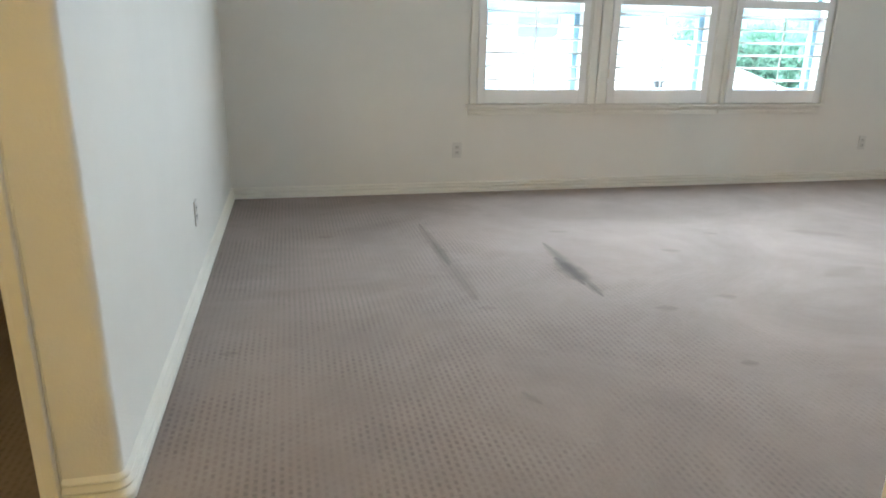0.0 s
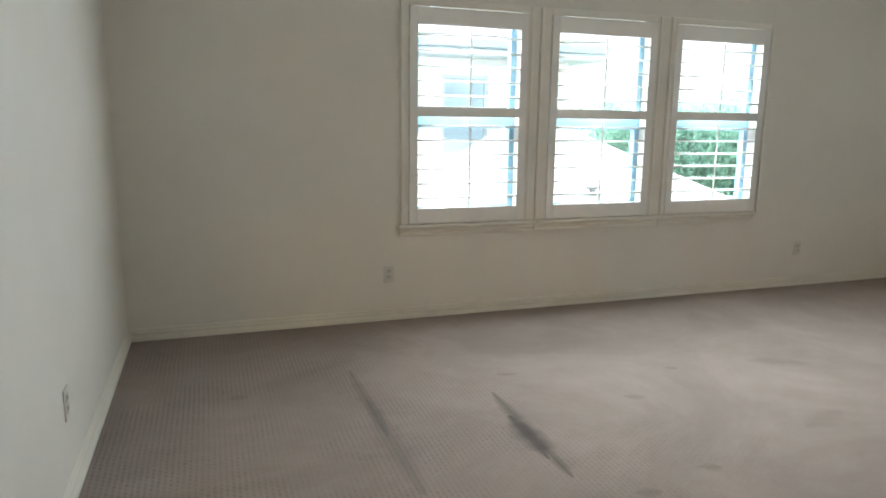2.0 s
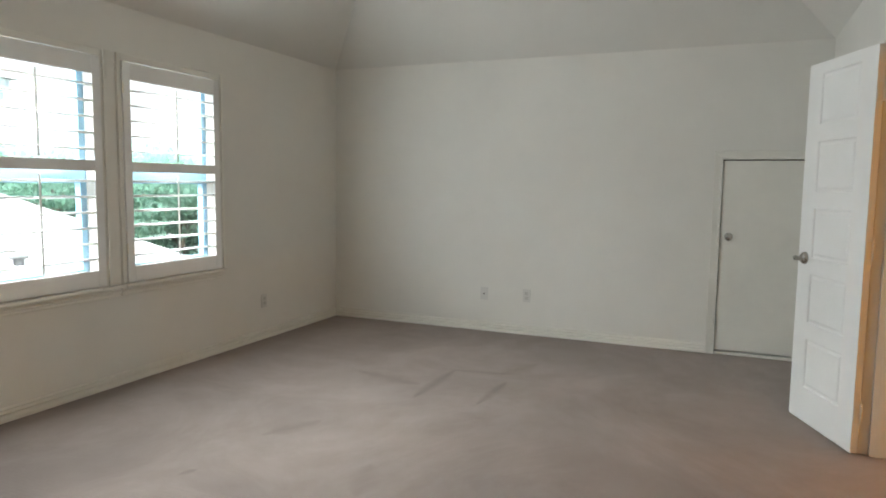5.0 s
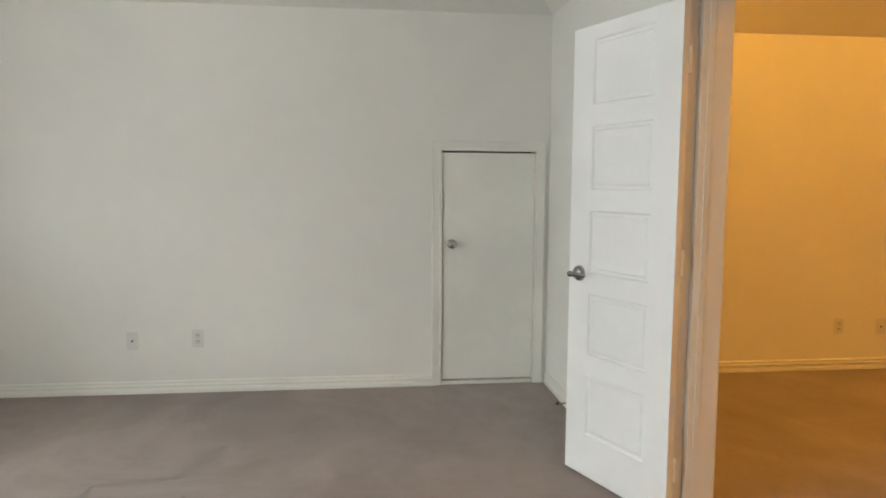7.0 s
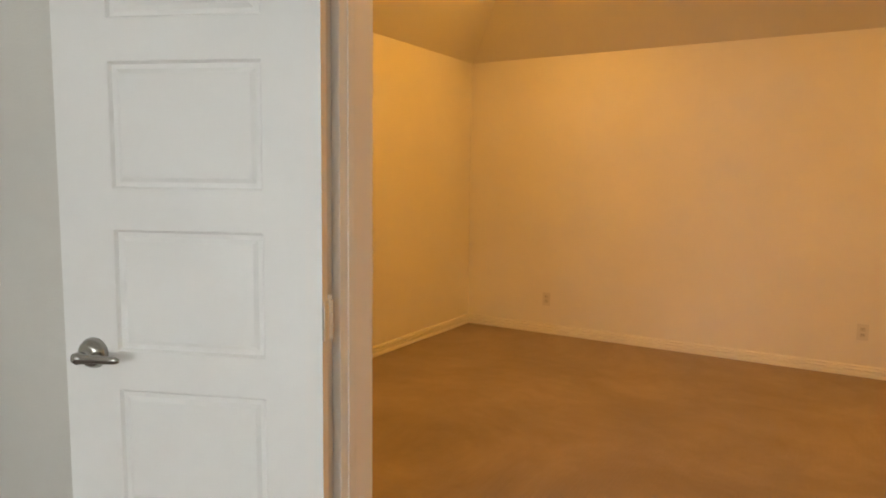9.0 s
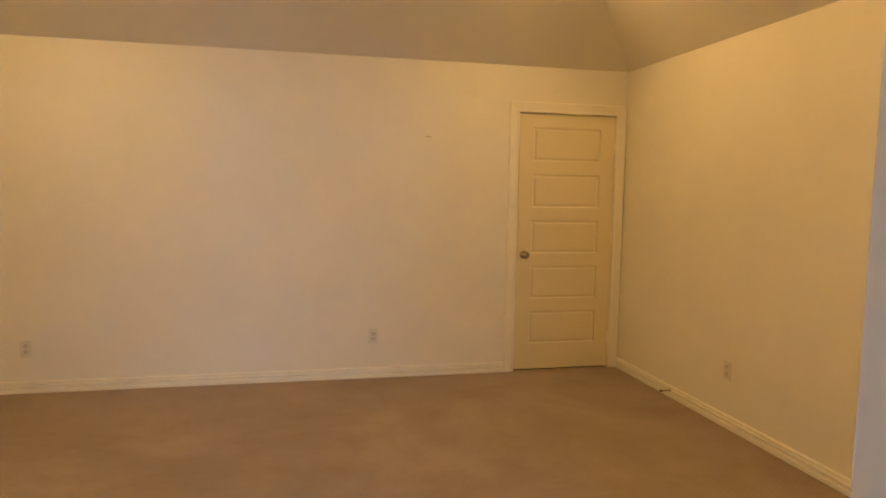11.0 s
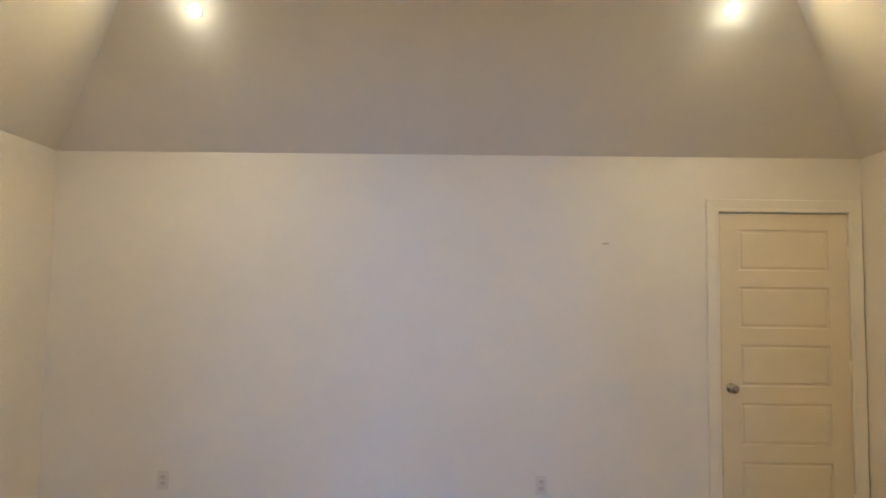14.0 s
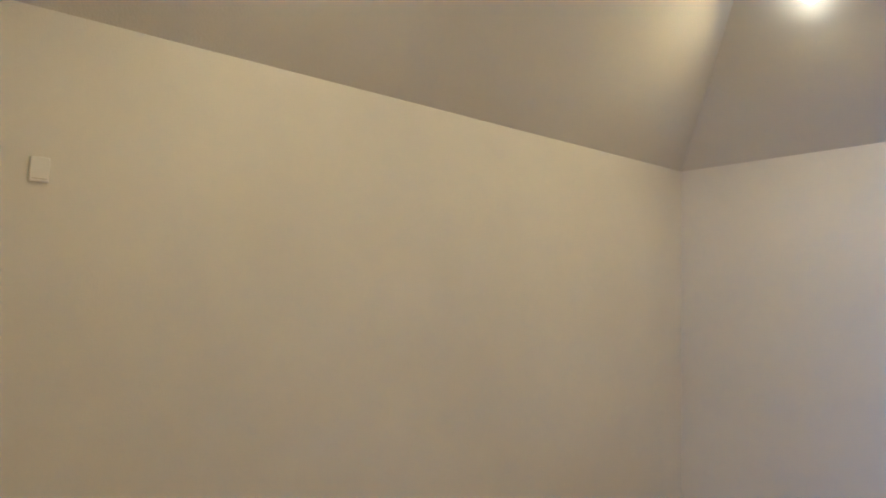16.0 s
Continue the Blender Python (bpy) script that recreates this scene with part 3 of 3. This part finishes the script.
    rows = [(-0.012, 0.011, 0.009), (0.0, 0.013, 0.011), (0.03, 0.011, 0.0085), (0.065, 0.0095, 0.007), (0.09, 0.009, 0.006), (0.1, 0.005, 0.004)]
    rings = [[bm.verts.new(m @ Vector((x, w * math.cos(2 * math.pi * q / n), 0.056 + h * math.sin(2 * math.pi * q / n)))) for q in range(n)] for x, w, h in rows]
    for p, q in zip(rings, rings[1:]):
        for k in range(n):
            bm.faces.new((p[k], p[(k + 1) % n], q[(k + 1) % n], q[k]))
    bm.faces.new(rings[0][::-1])
    bm.faces.new(rings[-1])
    return part("lever_handle", bm, NICKEL, parent, "brushed nickel lever handle", True)


def five_panel_leaf(parent, width, height, thick, stile, paint, far=None, rows=(0.105, 0.262, 0.103)):
    """A moulded leaf in local x (hinge at 0), z up, y from 0 to thick; far: the stile at the other edge;
    rows: top rail, panel and cross rail heights."""
    far = far or stile
    top, ph, rail = rows
    panels = []
    z = height - top
    for k in range(5):
        panels.append((stile, width - far, z - ph, z))
        z -= ph + rail
    bm = bmesh.new()
    pierced(bm, [0, stile, width - far, width], [0, height] + [p[2] for p in panels] + [p[3] for p in panels], panels, thick, Matrix.Identity(4))
    bmesh.ops.bevel(bm, geom=[e for e in bm.edges if e.is_manifold and e.calc_face_angle(0) > 1], offset=0.0025, segments=2, affect="EDGES")
    part("leaf_frame", bm, paint, parent)
    d = 0.008
    shared = None
    for a, b, c, e in panels:
        if shared is None:
            bm = bmesh.new()
            w, h = b - a, e - c
            for flip in (0, 1):
                rings = []
                for inset, deep in ((0, 0.0), (0.006, d), (0.016, d), (0.026, 0.0025), (0.028, 0.0025)):
                    y = deep if not flip else thick - deep
                    rings.append([bm.verts.new(q) for q in ((inset, y, inset), (w - inset, y, inset), (w - inset, y, h - inset), (inset, y, h - inset))])
                for p, q in zip(rings, rings[1:]):
                    for k in range(4):
                        bm.faces.new((p[k], p[(k + 1) % 4], q[(k + 1) % 4], q[k]))
                bm.faces.new(rings[-1])
                if flip:
                    for k in range(4):
                        bm.faces.new((first[k], first[(k + 1) % 4], rings[0][(k + 1) % 4], rings[0][k]))
                first = rings[0]
            shared = mesh_of(bm, "door_panel", paint)
        ob = new("door_panel", shared)
        ob.parent = parent
        ob.matrix_basis = Matrix.Translation((a, 0, c))


def hinge_at(parent, x, y, z, mat=None):
    bm = bmesh.new()
    for k in range(3):
        lathe(bm, [(0, 0), (0.008, 0), (0.008, 0.028), (0, 0.028)], 12, Matrix.Translation((x, y, z + 0.0295 * k)))
    lathe(bm, [(0, 0), (0.0045, 0), (0.0045, 0.008), (0, 0.01)], 12, Matrix.Translation((x, y, z + 0.088)))
    box(bm, x - 0.001, x + 0.0015, y, y + 0.035, z, z + 0.088, 0.0005)
    return part("hinge", bm, mat or HINGE, parent, "painted butt hinge")


# open leaf of the wide doorway
SWING = 22.0
PIN = Vector((4.322, Y_S + 0.0015, 0.012))
leaf = thing("door_1", pose(*PIN, 0, 0, SWING), "white five-panel interior door standing wide open", "door", kind="structure")
five_panel_leaf(leaf, 0.628, 2.03, 0.034, 0.133, DOOR, 0.135, (0.06, 0.281, 0.092))
for ch in list(leaf.children):
    ch.matrix_basis = Matrix.Translation((0.004, 0.004, 0)) @ ch.matrix_basis
lever_set(leaf, Matrix.Translation((0.558, 0.038, 0.936)) @ pose(0, 0, 0, -90, 0, 0) @ Matrix.Diagonal((-1, 1, 1, 1)))
lever_set(leaf, Matrix.Translation((0.558, 0.004, 0.936)) @ pose(0, 0, 0, 90, 0, 0) @ Matrix.Diagonal((-1, 1, 1, 1)))
for z in (0.16, 0.99, 1.76):
    hinge_at(leaf, 0.0, 0.0, z)
bm = bmesh.new()
box(bm, 0.6315, 0.6335, 0.011, 0.03, 0.88, 0.97, 0.0008)
part("latch_plate", bm, NICKEL, leaf, "brushed nickel latch plate")

# jamb sides of the hinges
for z in (0.172, 1.002, 1.772):
    bm = bmesh.new()
    box(bm, OPEN_X1 - 0.018, OPEN_X1 + 0.0108, Y_S - 0.006, Y_S - 0.0025, z, z + 0.088, 0.0006)
    solid("hinge_leaf", bm, HINGE, "painted hinge leaf let into the door jamb", "hinge", kind="", group="jamb hinges")

# low closed door in the east wall
low = thing("door_2", facing((X_E + 0.004, SD[1], 0), -90), "low cream flush door, closed, under the sloped ceiling", "door", kind="structure")
bm = bmesh.new()
box(bm, -0.001, SD[1] - SD[0] + 0.0035, 0, 0.036, 0.035, SD[2] - 0.003, 0.003)
part("leaf", bm, TRIM, low)
knob_set(low, pose(0.062, 0, 0.955, 90, 0, 0))
for z in (0.22, 1.3):
    bm = bmesh.new()
    lathe(bm, [(0, 0), (0.009, 0), (0.009, 0.085), (0, 0.09)], 12, Matrix.Translation((SD[1] - SD[0] + 0.002, -0.013, z)))
    box(bm, SD[1] - SD[0] - 0.016, SD[1] - SD[0] - 0.002, -0.003, -0.0004, z, z + 0.088, 0.001)
    part("hinge", bm, HINGE, low, "painted butt hinge")
bm = bmesh.new()
box(bm, 0.0, SD[1] - SD[0], -0.012, 0.06, 0.001, 0.024, 0.004)
part("threshold", bm, TRIM, low, "cream painted threshold strip")
bm = bmesh.new()
box(bm, -0.03, SD[1] - SD[0] + 0.03, 0.148, 0.17, 0.001, SD[2] + 0.04, 0)
part("backing", bm, SLOT, low)

# closed panelled door of the second room
shut = thing("door_3", facing((D2[1] , Y2_S - 0.006, 0.012), 180), "cream five-panel interior door, closed, in the corner", "door", kind="structure")
five_panel_leaf(shut, D2[1] - D2[0] + 0.001, 2.034, 0.036, 0.118, CREAM, 0.122)
for ch in list(shut.children):
    ch.matrix_basis = Matrix.Translation((0.003, 0, 0)) @ ch.matrix_basis
knob_set(shut, pose(0.062, 0, 0.926, 90, 0, 0))
for z in (0.2, 1.02, 1.74):
    bm = bmesh.new()
    lathe(bm, [(0, 0), (0.0065, 0), (0.0065, 0.085), (0, 0.09)], 12, Matrix.Translation((D2[1] - D2[0] + 0.001, -0.004, z)))
    part("hinge", bm, HINGE, shut, "painted butt hinge")
bm = bmesh.new()
box(bm, -0.03, D2[1] - D2[0] + 0.03, 0.146, 0.17, -0.011, 2.08, 0)
part("backing", bm, SLOT, shut)


# ---------------------------------------------------------------- wall plates, stops, sensor, hook
def wall_plate(origin, yaw, kind, label):
    ob = thing("wall_outlet" if kind == "outlet" else "cable_plate", facing(origin, yaw), label, "outlet", group="wall plates")
    bm = bmesh.new()
    box(bm, -0.036, 0.036, -0.006, -0.0005, -0.058, 0.058, 0.002)
    part("plate", bm, PLATE, ob)
    if kind == "outlet":
        for z in (-0.02, 0.02):
            bm = bmesh.new()
            box(bm, -0.0165, 0.0165, -0.0085, -0.0055, z - 0.014, z + 0.014, 0.0015)
            face = part("receptacle", bm, SOCKET, ob)
            bm = bmesh.new()
            for x in (-0.006, 0.006):
                box(bm, x - 0.0008, x + 0.0008, -0.0092, -0.008, z - 0.001, z + 0.008)
            part("slot", bm, SLOT, face)
    else:
        bm = bmesh.new()
        lathe(bm, [(0, 0), (0.0075, 0), (0.0075, 0.003), (0.0045, 0.004), (0.0045, 0.011), (0, 0.011)], 16, pose(0, -0.006, 0, 90, 0, 0))
        part("jack", bm, NICKEL, ob)


OUT = "off-white plastic duplex outlet plate on the wall"
CAB = "off-white plastic cable plate on the wall"
wall_plate((X_W, 2.9, 0.352), 90, "outlet", OUT)
wall_plate((1.476, Y_N, 0.326), 0, "outlet", OUT)
wall_plate((5.115, Y_N, 0.327), 0, "outlet", OUT)
wall_plate((X_E, 3.117, 0.344), -90, "cable", CAB)
wall_plate((X_E, 2.713, 0.352), -90, "outlet", OUT)
wall_plate((X2_E, -1.828, 0.322), -90, "outlet", OUT)
wall_plate((X2_E, -2.161, 0.315), -90, "cable", CAB)
wall_plate((5.593, Y2_S, 0.306), 180, "outlet", OUT)
wall_plate((3.21, Y2_S, 0.319), 180, "outlet", OUT)
wall_plate((X2_W, -2.521, 0.355), 90, "outlet", OUT)

sensor = thing("wall_sensor", facing((X2_E, -0.094, 1.855), -90), "small square white plastic sensor box on the wall", "sensor")
bm = bmesh.new()
box(bm, -0.029, 0.029, -0.014, -0.0005, -0.042, 0.042, 0.004)
part("cover", bm, DOOR, sensor)
bm = bmesh.new()
box(bm, -0.022, 0.022, -0.0152, -0.0138, -0.034, -0.03, 0.0005)
part("seam", bm, PLATE, sensor)


thermostat = thing("thermostat", facing((X_W, 1.557, 1.5), 90), "white wall thermostat with a glossy dark front", "thermostat")
bm = bmesh.new()
box(bm, -0.047, 0.047, -0.021, -0.0005, -0.067, 0.06, 0.006)
part("base", bm, DOOR, thermostat, "white plastic base")
bm = bmesh.new()
box(bm, -0.053, 0.053, -0.036, -0.0215, -0.051, 0.068, 0.005)
front = part("front_cover", bm, DARK_GLOSS, thermostat, "glossy dark grey cover")
# the cover's glossy highlight, added as a bright strip near its edge
bm = bmesh.new()
box(bm, 0.036, 0.042, -0.0375, -0.0355, -0.038, 0.055, 0.0008)
part("highlight_strip", bm, NICKEL, front, "bright strip standing in for the highlight on the glossy cover")


def door_stop(origin, yaw):
    ob = thing("door_stop", facing(origin, yaw), "dark metal spring door stop on the baseboard", "door stop", group="door stops")
    bm = bmesh.new()
    lathe(bm, [(0, 0), (0.011, 0), (0.011, 0.006), (0.005, 0.008)] + [(0.0045 + 0.0012 * (k % 2), 0.008 + 0.003 * k) for k in range(20)] + [(0, 0.068)], 14, pose(0, 0, 0, 90, 0, 0))
    part("spring", bm, NICKEL, ob, "", True)
    bm = bmesh.new()
    lathe(bm, [(0, 0.064), (0.008, 0.064), (0.0085, 0.078), (0.005, 0.082), (0, 0.082)], 14, pose(0, 0, 0, 90, 0, 0))
    part("rubber_tip", bm, RUBBER, ob, "", True)


door_stop((5.665, Y_S + 0.0165, 0.05), 180)
door_stop((X2_W + 0.0165, -3.119, 0.05), 90)

bm = bmesh.new()
box(bm, -0.022, 0.022, -0.008, -0.0005, -0.004, 0.004, 0.001, facing((2.808, Y2_S, 1.839), 180))
solid("picture_hook", bm, STEEL, "small grey metal picture hook on bare drywall", "hook", kind="thing")


# ---------------------------------------------------------------- recessed lamps in the sloped ceiling
def downlight(x, y, toward):
    """toward: +1 for the slope over the south wall, -1 for the one over the north wall."""
    d = (y - Y2_S) if toward > 0 else (Y2_N - y)
    z = Z_2 + d * math.tan(radians(PITCH))
    m = Matrix.Translation((x, y, z)) @ pose(0, 0, 0, 180 + PITCH * toward, 0, 0)   # local +z out of the slope into the room
    ob = thing("ceiling_light", m, "round white recessed ceiling light, switched on", "ceiling light", group="recessed lights")
    bm = bmesh.new()
    lathe(bm, [(0.03, 0.0), (0.031, 0.002), (0.044, 0.003), (0.047, 0.001), (0.047, -0.002), (0.03, -0.002)], 36)
    part("trim_ring", bm, DOOR, ob, "", True)
    bm = bmesh.new()
    lathe(bm, [(0.03, 0.001), (0.029, 0.004), (0.023, 0.008), (0.013, 0.011), (0, 0.012)], 32)
    part("diffuser", bm, BULB, ob, "glowing diffuser", True)
    data = bpy.data.lights.new("ceiling_light_beam", "AREA")
    data.shape, data.size, data.energy, data.color = "DISK", 0.06, LAMP_WATTS, LAMP_COLOUR
    lamp = new("ceiling_light_beam", data)
    lamp.matrix_world = m @ Matrix.Translation((0, 0, 0.037)) @ pose(0, 0, 0, 180 - 11 * toward, 0, 0)
    data = bpy.data.lights.new("ceiling_light_spill", "POINT")
    data.energy, data.color, data.shadow_soft_size = HALO_WATTS, (1.0, 0.53, 0.13), 0.025
    spill = new("ceiling_light_spill", data)
    spill.matrix_world = m @ Matrix.Translation((0, 0, 0.1))


def landing_light(x, y, z):
    ob = thing("ceiling_light", pose(x, y, z, 180, 0, 0), "round white flush ceiling light over the landing, switched on", "ceiling light")
    bm = bmesh.new()
    lathe(bm, [(0, -0.002), (0.15, -0.002), (0.15, 0.02), (0.14, 0.026), (0.132, 0.024), (0, 0.024)], 36)
    part("base_ring", bm, DOOR, ob, "", True)
    bm = bmesh.new()
    lathe(bm, [(0.131, 0.025), (0.12, 0.05), (0.085, 0.07), (0.04, 0.079), (0, 0.081)], 32)
    part("diffuser", bm, DIM_BULB, ob, "glowing diffuser", True)


landing_light(-0.7, -0.9, Z_1 + 0.02)

for lx, ly, side in ((2.286, -3.215, 1), (5.22, -3.235, 1), (2.3, -0.5, -1), (5.22, -0.5, -1)):
    downlight(lx, ly, side)


def ceiling_vent(x, y):
    """A register in the slope over the west wall; x, y: its lower corner in plan."""
    z = Z_2 + (x - X2_W) * math.tan(radians(PITCH))
    # local x along +y, local y up the slope, local z into the room
    up = Vector((math.cos(radians(PITCH)), 0, math.sin(radians(PITCH))))
    side = Vector((0, 1, 0))
    out = side.cross(up)
    if out.z > 0:
        out = -out
    m = Matrix((( side.x, up.x, out.x, x), (side.y, up.y, out.y, y), (side.z, up.z, out.z, z), (0, 0, 0, 1)))
    ob = thing("ceiling_vent", m, "white metal air register in the sloped ceiling", "air vent")
    bm = bmesh.new()
    pierced(bm, [0, 0.03, 0.31, 0.34], [0, 0.03, 0.15, 0.18], [(0.03, 0.31, 0.03, 0.15)], 0.008, Matrix(((1, 0, 0, 0), (0, 0, 1, 0), (0, 1, 0, 0.0005), (0, 0, 0, 1))))
    part("frame", bm, PLATE, ob)
    bm = bmesh.new()
    box(bm, 0.03, 0.31, 0.03, 0.15, 0.0004, 0.0015)
    part("backing", bm, SLOT, ob)
    for k in range(9):
        bm = bmesh.new()
        box(bm, -0.013, 0.013, 0.031, 0.149, 0.0, 0.0015, 0, Matrix.Translation((0.047 + 0.031 * k, 0, 0.005)) @ pose(0, 0, 0, 0, 22, 0))
        part("slat", bm, PLATE, ob)


ceiling_vent(1.588, -1.855)


# ---------------------------------------------------------------- outdoors
NEAR = Matrix.Translation((0.33, 0.45, 1.36)) @ Matrix.Scale(0.7, 4) @ Matrix.Translation((-0.33, -0.45, -1.36))


def neighbour_house():
    ob = thing("neighbor_house", NEAR, "pale stucco two-storey house in full sun", "house")
    bm = bmesh.new()
    m = facing((-8.0, 12.0, -4.87), 0)
    pierced(bm, [0, 14.9, 12.37, 13.26, 8.6, 9.5], [0, 7.62, 5.63, 7.08], [(12.37, 13.26, 5.63, 7.08), (8.6, 9.5, 5.63, 7.08)], 7.0, m)
    part("wall", bm, STUCCO, ob)
    bm = bmesh.new()
    for z0, z1, y0 in ((2.5, 2.62, 11.35), (2.62, 2.8, 11.2)):
        box(bm, -8.6, 7.3, y0, 19.4, z0, z1, 0.02)
    part("eave", bm, FASCIA, ob, "grey painted eave and fascia")
    bm = bmesh.new()
    a = [bm.verts.new(p) for p in ((-8.7, 11.1, 2.8), (7.4, 11.1, 2.8), (7.4, 19.5, 2.8), (-8.7, 19.5, 2.8))]
    b = [bm.verts.new(p) for p in ((-4.6, 15.3, 4.9), (3.3, 15.3, 4.9))]
    for f in ((a[0], a[1], b[1], b[0]), (a[1], a[2], b[1]), (a[2], a[3], b[0], b[1]), (a[3], a[0], b[0]), tuple(a[::-1])):
        bm.faces.new(f)
    part("roof", bm, SHINGLE, ob)
    bm = bmesh.new()
    box(bm, -8.02, 6.92, 11.96, 12.0, 0.27, 0.33, 0.008)
    part("trim_band", bm, FASCIA, ob)
    for x0 in (4.37, 0.6):
        bm = bmesh.new()
        pierced(bm, [x0, x0 + 0.06, x0 + 0.83, x0 + 0.89], [0.76, 0.82, 1.46, 1.52, 2.15, 2.21],
                [(x0 + 0.06, x0 + 0.83, 0.82, 1.46), (x0 + 0.06, x0 + 0.83, 1.52, 2.15)], 0.06, Matrix.Translation((0, 12.02, 0)))
        win = part("window", bm, FASCIA, ob, "grey framed sash window")
        for z0, z1 in ((0.82, 1.46), (1.52, 2.15)):
            bm = bmesh.new()
            box(bm, x0 + 0.06, x0 + 0.83, 12.05, 12.06, z0, z1)
            part("pane", bm, OUTGLASS, win)


def lower_roof():
    ob = thing("porch_roof", NEAR, "low hipped roof of pale shingles in full sun", "roof")
    bm = bmesh.new()
    top = [(4.7, 10.0, 1.3), (5.85, 10.0, 1.3)]
    eave = [(3.2, 7.2, 0.005), (7.92, 7.2, 0.005), (7.92, 12.0, 0.005), (3.2, 12.0, 0.005)]
    t, e = [bm.verts.new(p) for p in top], [bm.verts.new(p) for p in eave]
    for f in ((e[0], e[1], t[1], t[0]), (e[1], e[2], t[1]), (e[2], e[3], t[0], t[1]), (e[3], e[0], t[0]), tuple(e[::-1])):
        bm.faces.new(f)
    part("slopes", bm, SHINGLE, ob)
    bm = bmesh.new()
    run_profile(bm, [(0.0, 0.26), (4.8, -1.62), (4.8, -1.8), (0.0, 0.08)], facing((-8.0, 11.95, 0), 0), 11.15)
    part("lean_to", bm, SHINGLE, ob)
    bm = bmesh.new()
    box(bm, 3.4, 7.7, 7.5, 11.9, -4.87, 0.0)
    part("wall", bm, STUCCO, ob)
    bm = bmesh.new()
    lathe(bm, [(0, -0.15), (0.05, -0.15), (0.05, 0.06), (0.09, 0.07), (0.09, 0.1), (0, 0.12)], 16, Matrix.Translation((5.21, 8.15, 0.44)))
    part("vent_pipe", bm, VENT, ob, "dark metal roof vent", True)


def tree(x, y, height, spread, seed):
    rng = random.Random(seed)
    ob = thing("tree", (x, y, -3.0), "leafy green tree beyond the roof, sunlit", "tree", group="garden trees")
    bm = bmesh.new()

    def limb(a, b, r0, r1, n=8):
        d = (b - a).normalized()
        s = d.orthogonal().normalized()
        u = d.cross(s)
        p, q = [], []
        for k in range(n):
            t = 2 * math.pi * k / n
            o = s * math.cos(t) + u * math.sin(t)
            p.append(bm.verts.new(a + o * r0))
            q.append(bm.verts.new(b + o * r1))
        for k in range(n):
            bm.faces.new((p[k], p[(k + 1) % n], q[(k + 1) % n], q[k]))

    knots = [Vector((0, 0, 0)), Vector((0.1, 0.05, height * 0.25)), Vector((-0.05, 0.1, height * 0.5)), Vector((0.1, 0, height * 0.8))]
    for k in range(3):
        limb(knots[k], knots[k + 1], 0.2 - 0.05 * k, 0.15 - 0.05 * k)
    tips = []
    for k in range(16):
        a = knots[1].lerp(knots[3], rng.random())
        t, l = rng.uniform(0, 2 * math.pi), spread * rng.uniform(0.55, 1.0)
        b = a + Vector((math.cos(t) * l, math.sin(t) * l, rng.uniform(0.3, 1.6)))
        limb(a, b, 0.06, 0.015, 6)
        tips += [b, a.lerp(b, 0.65), a.lerp(b, 0.4)]
    part("trunk", bm, BARK, ob)
    verts, faces = [], []
    for tip in tips + [knots[3] + Vector((0, 0, height * 0.12))]:
        size = rng.uniform(0.45, 0.85)
        for _ in range(460):
            d = Vector((rng.gauss(0, 1), rng.gauss(0, 1), rng.gauss(0, 0.8))) * size * 0.55
            c = tip + d
            s = rng.uniform(0.035, 0.08)
            q = Euler((rng.uniform(0, 6.3), rng.uniform(0, 6.3), rng.uniform(0, 6.3))).to_matrix()
            k = len(verts)
            verts += [c + q @ Vector(p) * s for p in ((-1, 0, 0), (0, -0.55, 0.1), (1.1, 0, 0), (0, 0.55, 0.1))]
            faces.append((k, k + 1, k + 2, k + 3))
    me = bpy.data.meshes.new("crown")
    me.from_pydata(verts, [], faces)
    me.materials.append(LEAF)
    crown = new("crown", me)
    crown.parent = ob
    tagged(crown, kind="stuff")


def sky_backdrop():
    """A bright hazy sky to the north, wrapped round far behind the houses."""
    m = material("hazy_sky", (0, 0, 0), 1.0)
    b = m.node_tree.nodes["Principled BSDF"]
    b.inputs["Specular IOR Level"].default_value = 0.0
    b.inputs["Emission Color"].default_value = (0.93, 0.985, 1.0, 1)
    sep = node(m, "ShaderNodeSeparateXYZ")
    link(m, world_place(m), sep.inputs[0])
    fade = node(m, "ShaderNodeMapRange")
    for key, v in (("From Min", 14.0), ("From Max", 58.0), ("To Min", 0.0), ("To Max", 1.0)):
        fade.inputs[key].default_value = v
    link(m, sep.outputs["Z"], fade.inputs["Value"])
    rise = math_node(m, "MULTIPLY_ADD", math_node(m, "POWER", fade.outputs["Result"], 1.4), SKY_GLOW, 0.23)
    link(m, rise, b.inputs["Emission Strength"])
    bm = bmesh.new()
    rows = []
    for k in range(17):
        el = radians(-2 + k * 2.9)
        rows.append([bm.verts.new((90 * math.cos(el) * math.sin(radians(a)), 90 * math.cos(el) * math.cos(radians(a)), -3 + 90 * max(math.sin(el), -0.01))) for a in range(-90, 91, 10)])
    for p, q in zip(rows, rows[1:]):
        for k in range(len(p) - 1):
            bm.faces.new((p[k], p[k + 1], q[k + 1], q[k]))
    solid("backdrop", bm, m, "bright hazy daylight sky behind the houses", "sky", smooth=True)


sky_backdrop()
neighbour_house()
lower_roof()
tree(11.5, 15.0, 4.9, 2.0, 3)
tree(14.3, 14.5, 4.9, 2.1, 5)
tree(10.2, 19.0, 2.2, 2.2, 8)
tree(17.5, 17.5, 4.9, 2.4, 11)
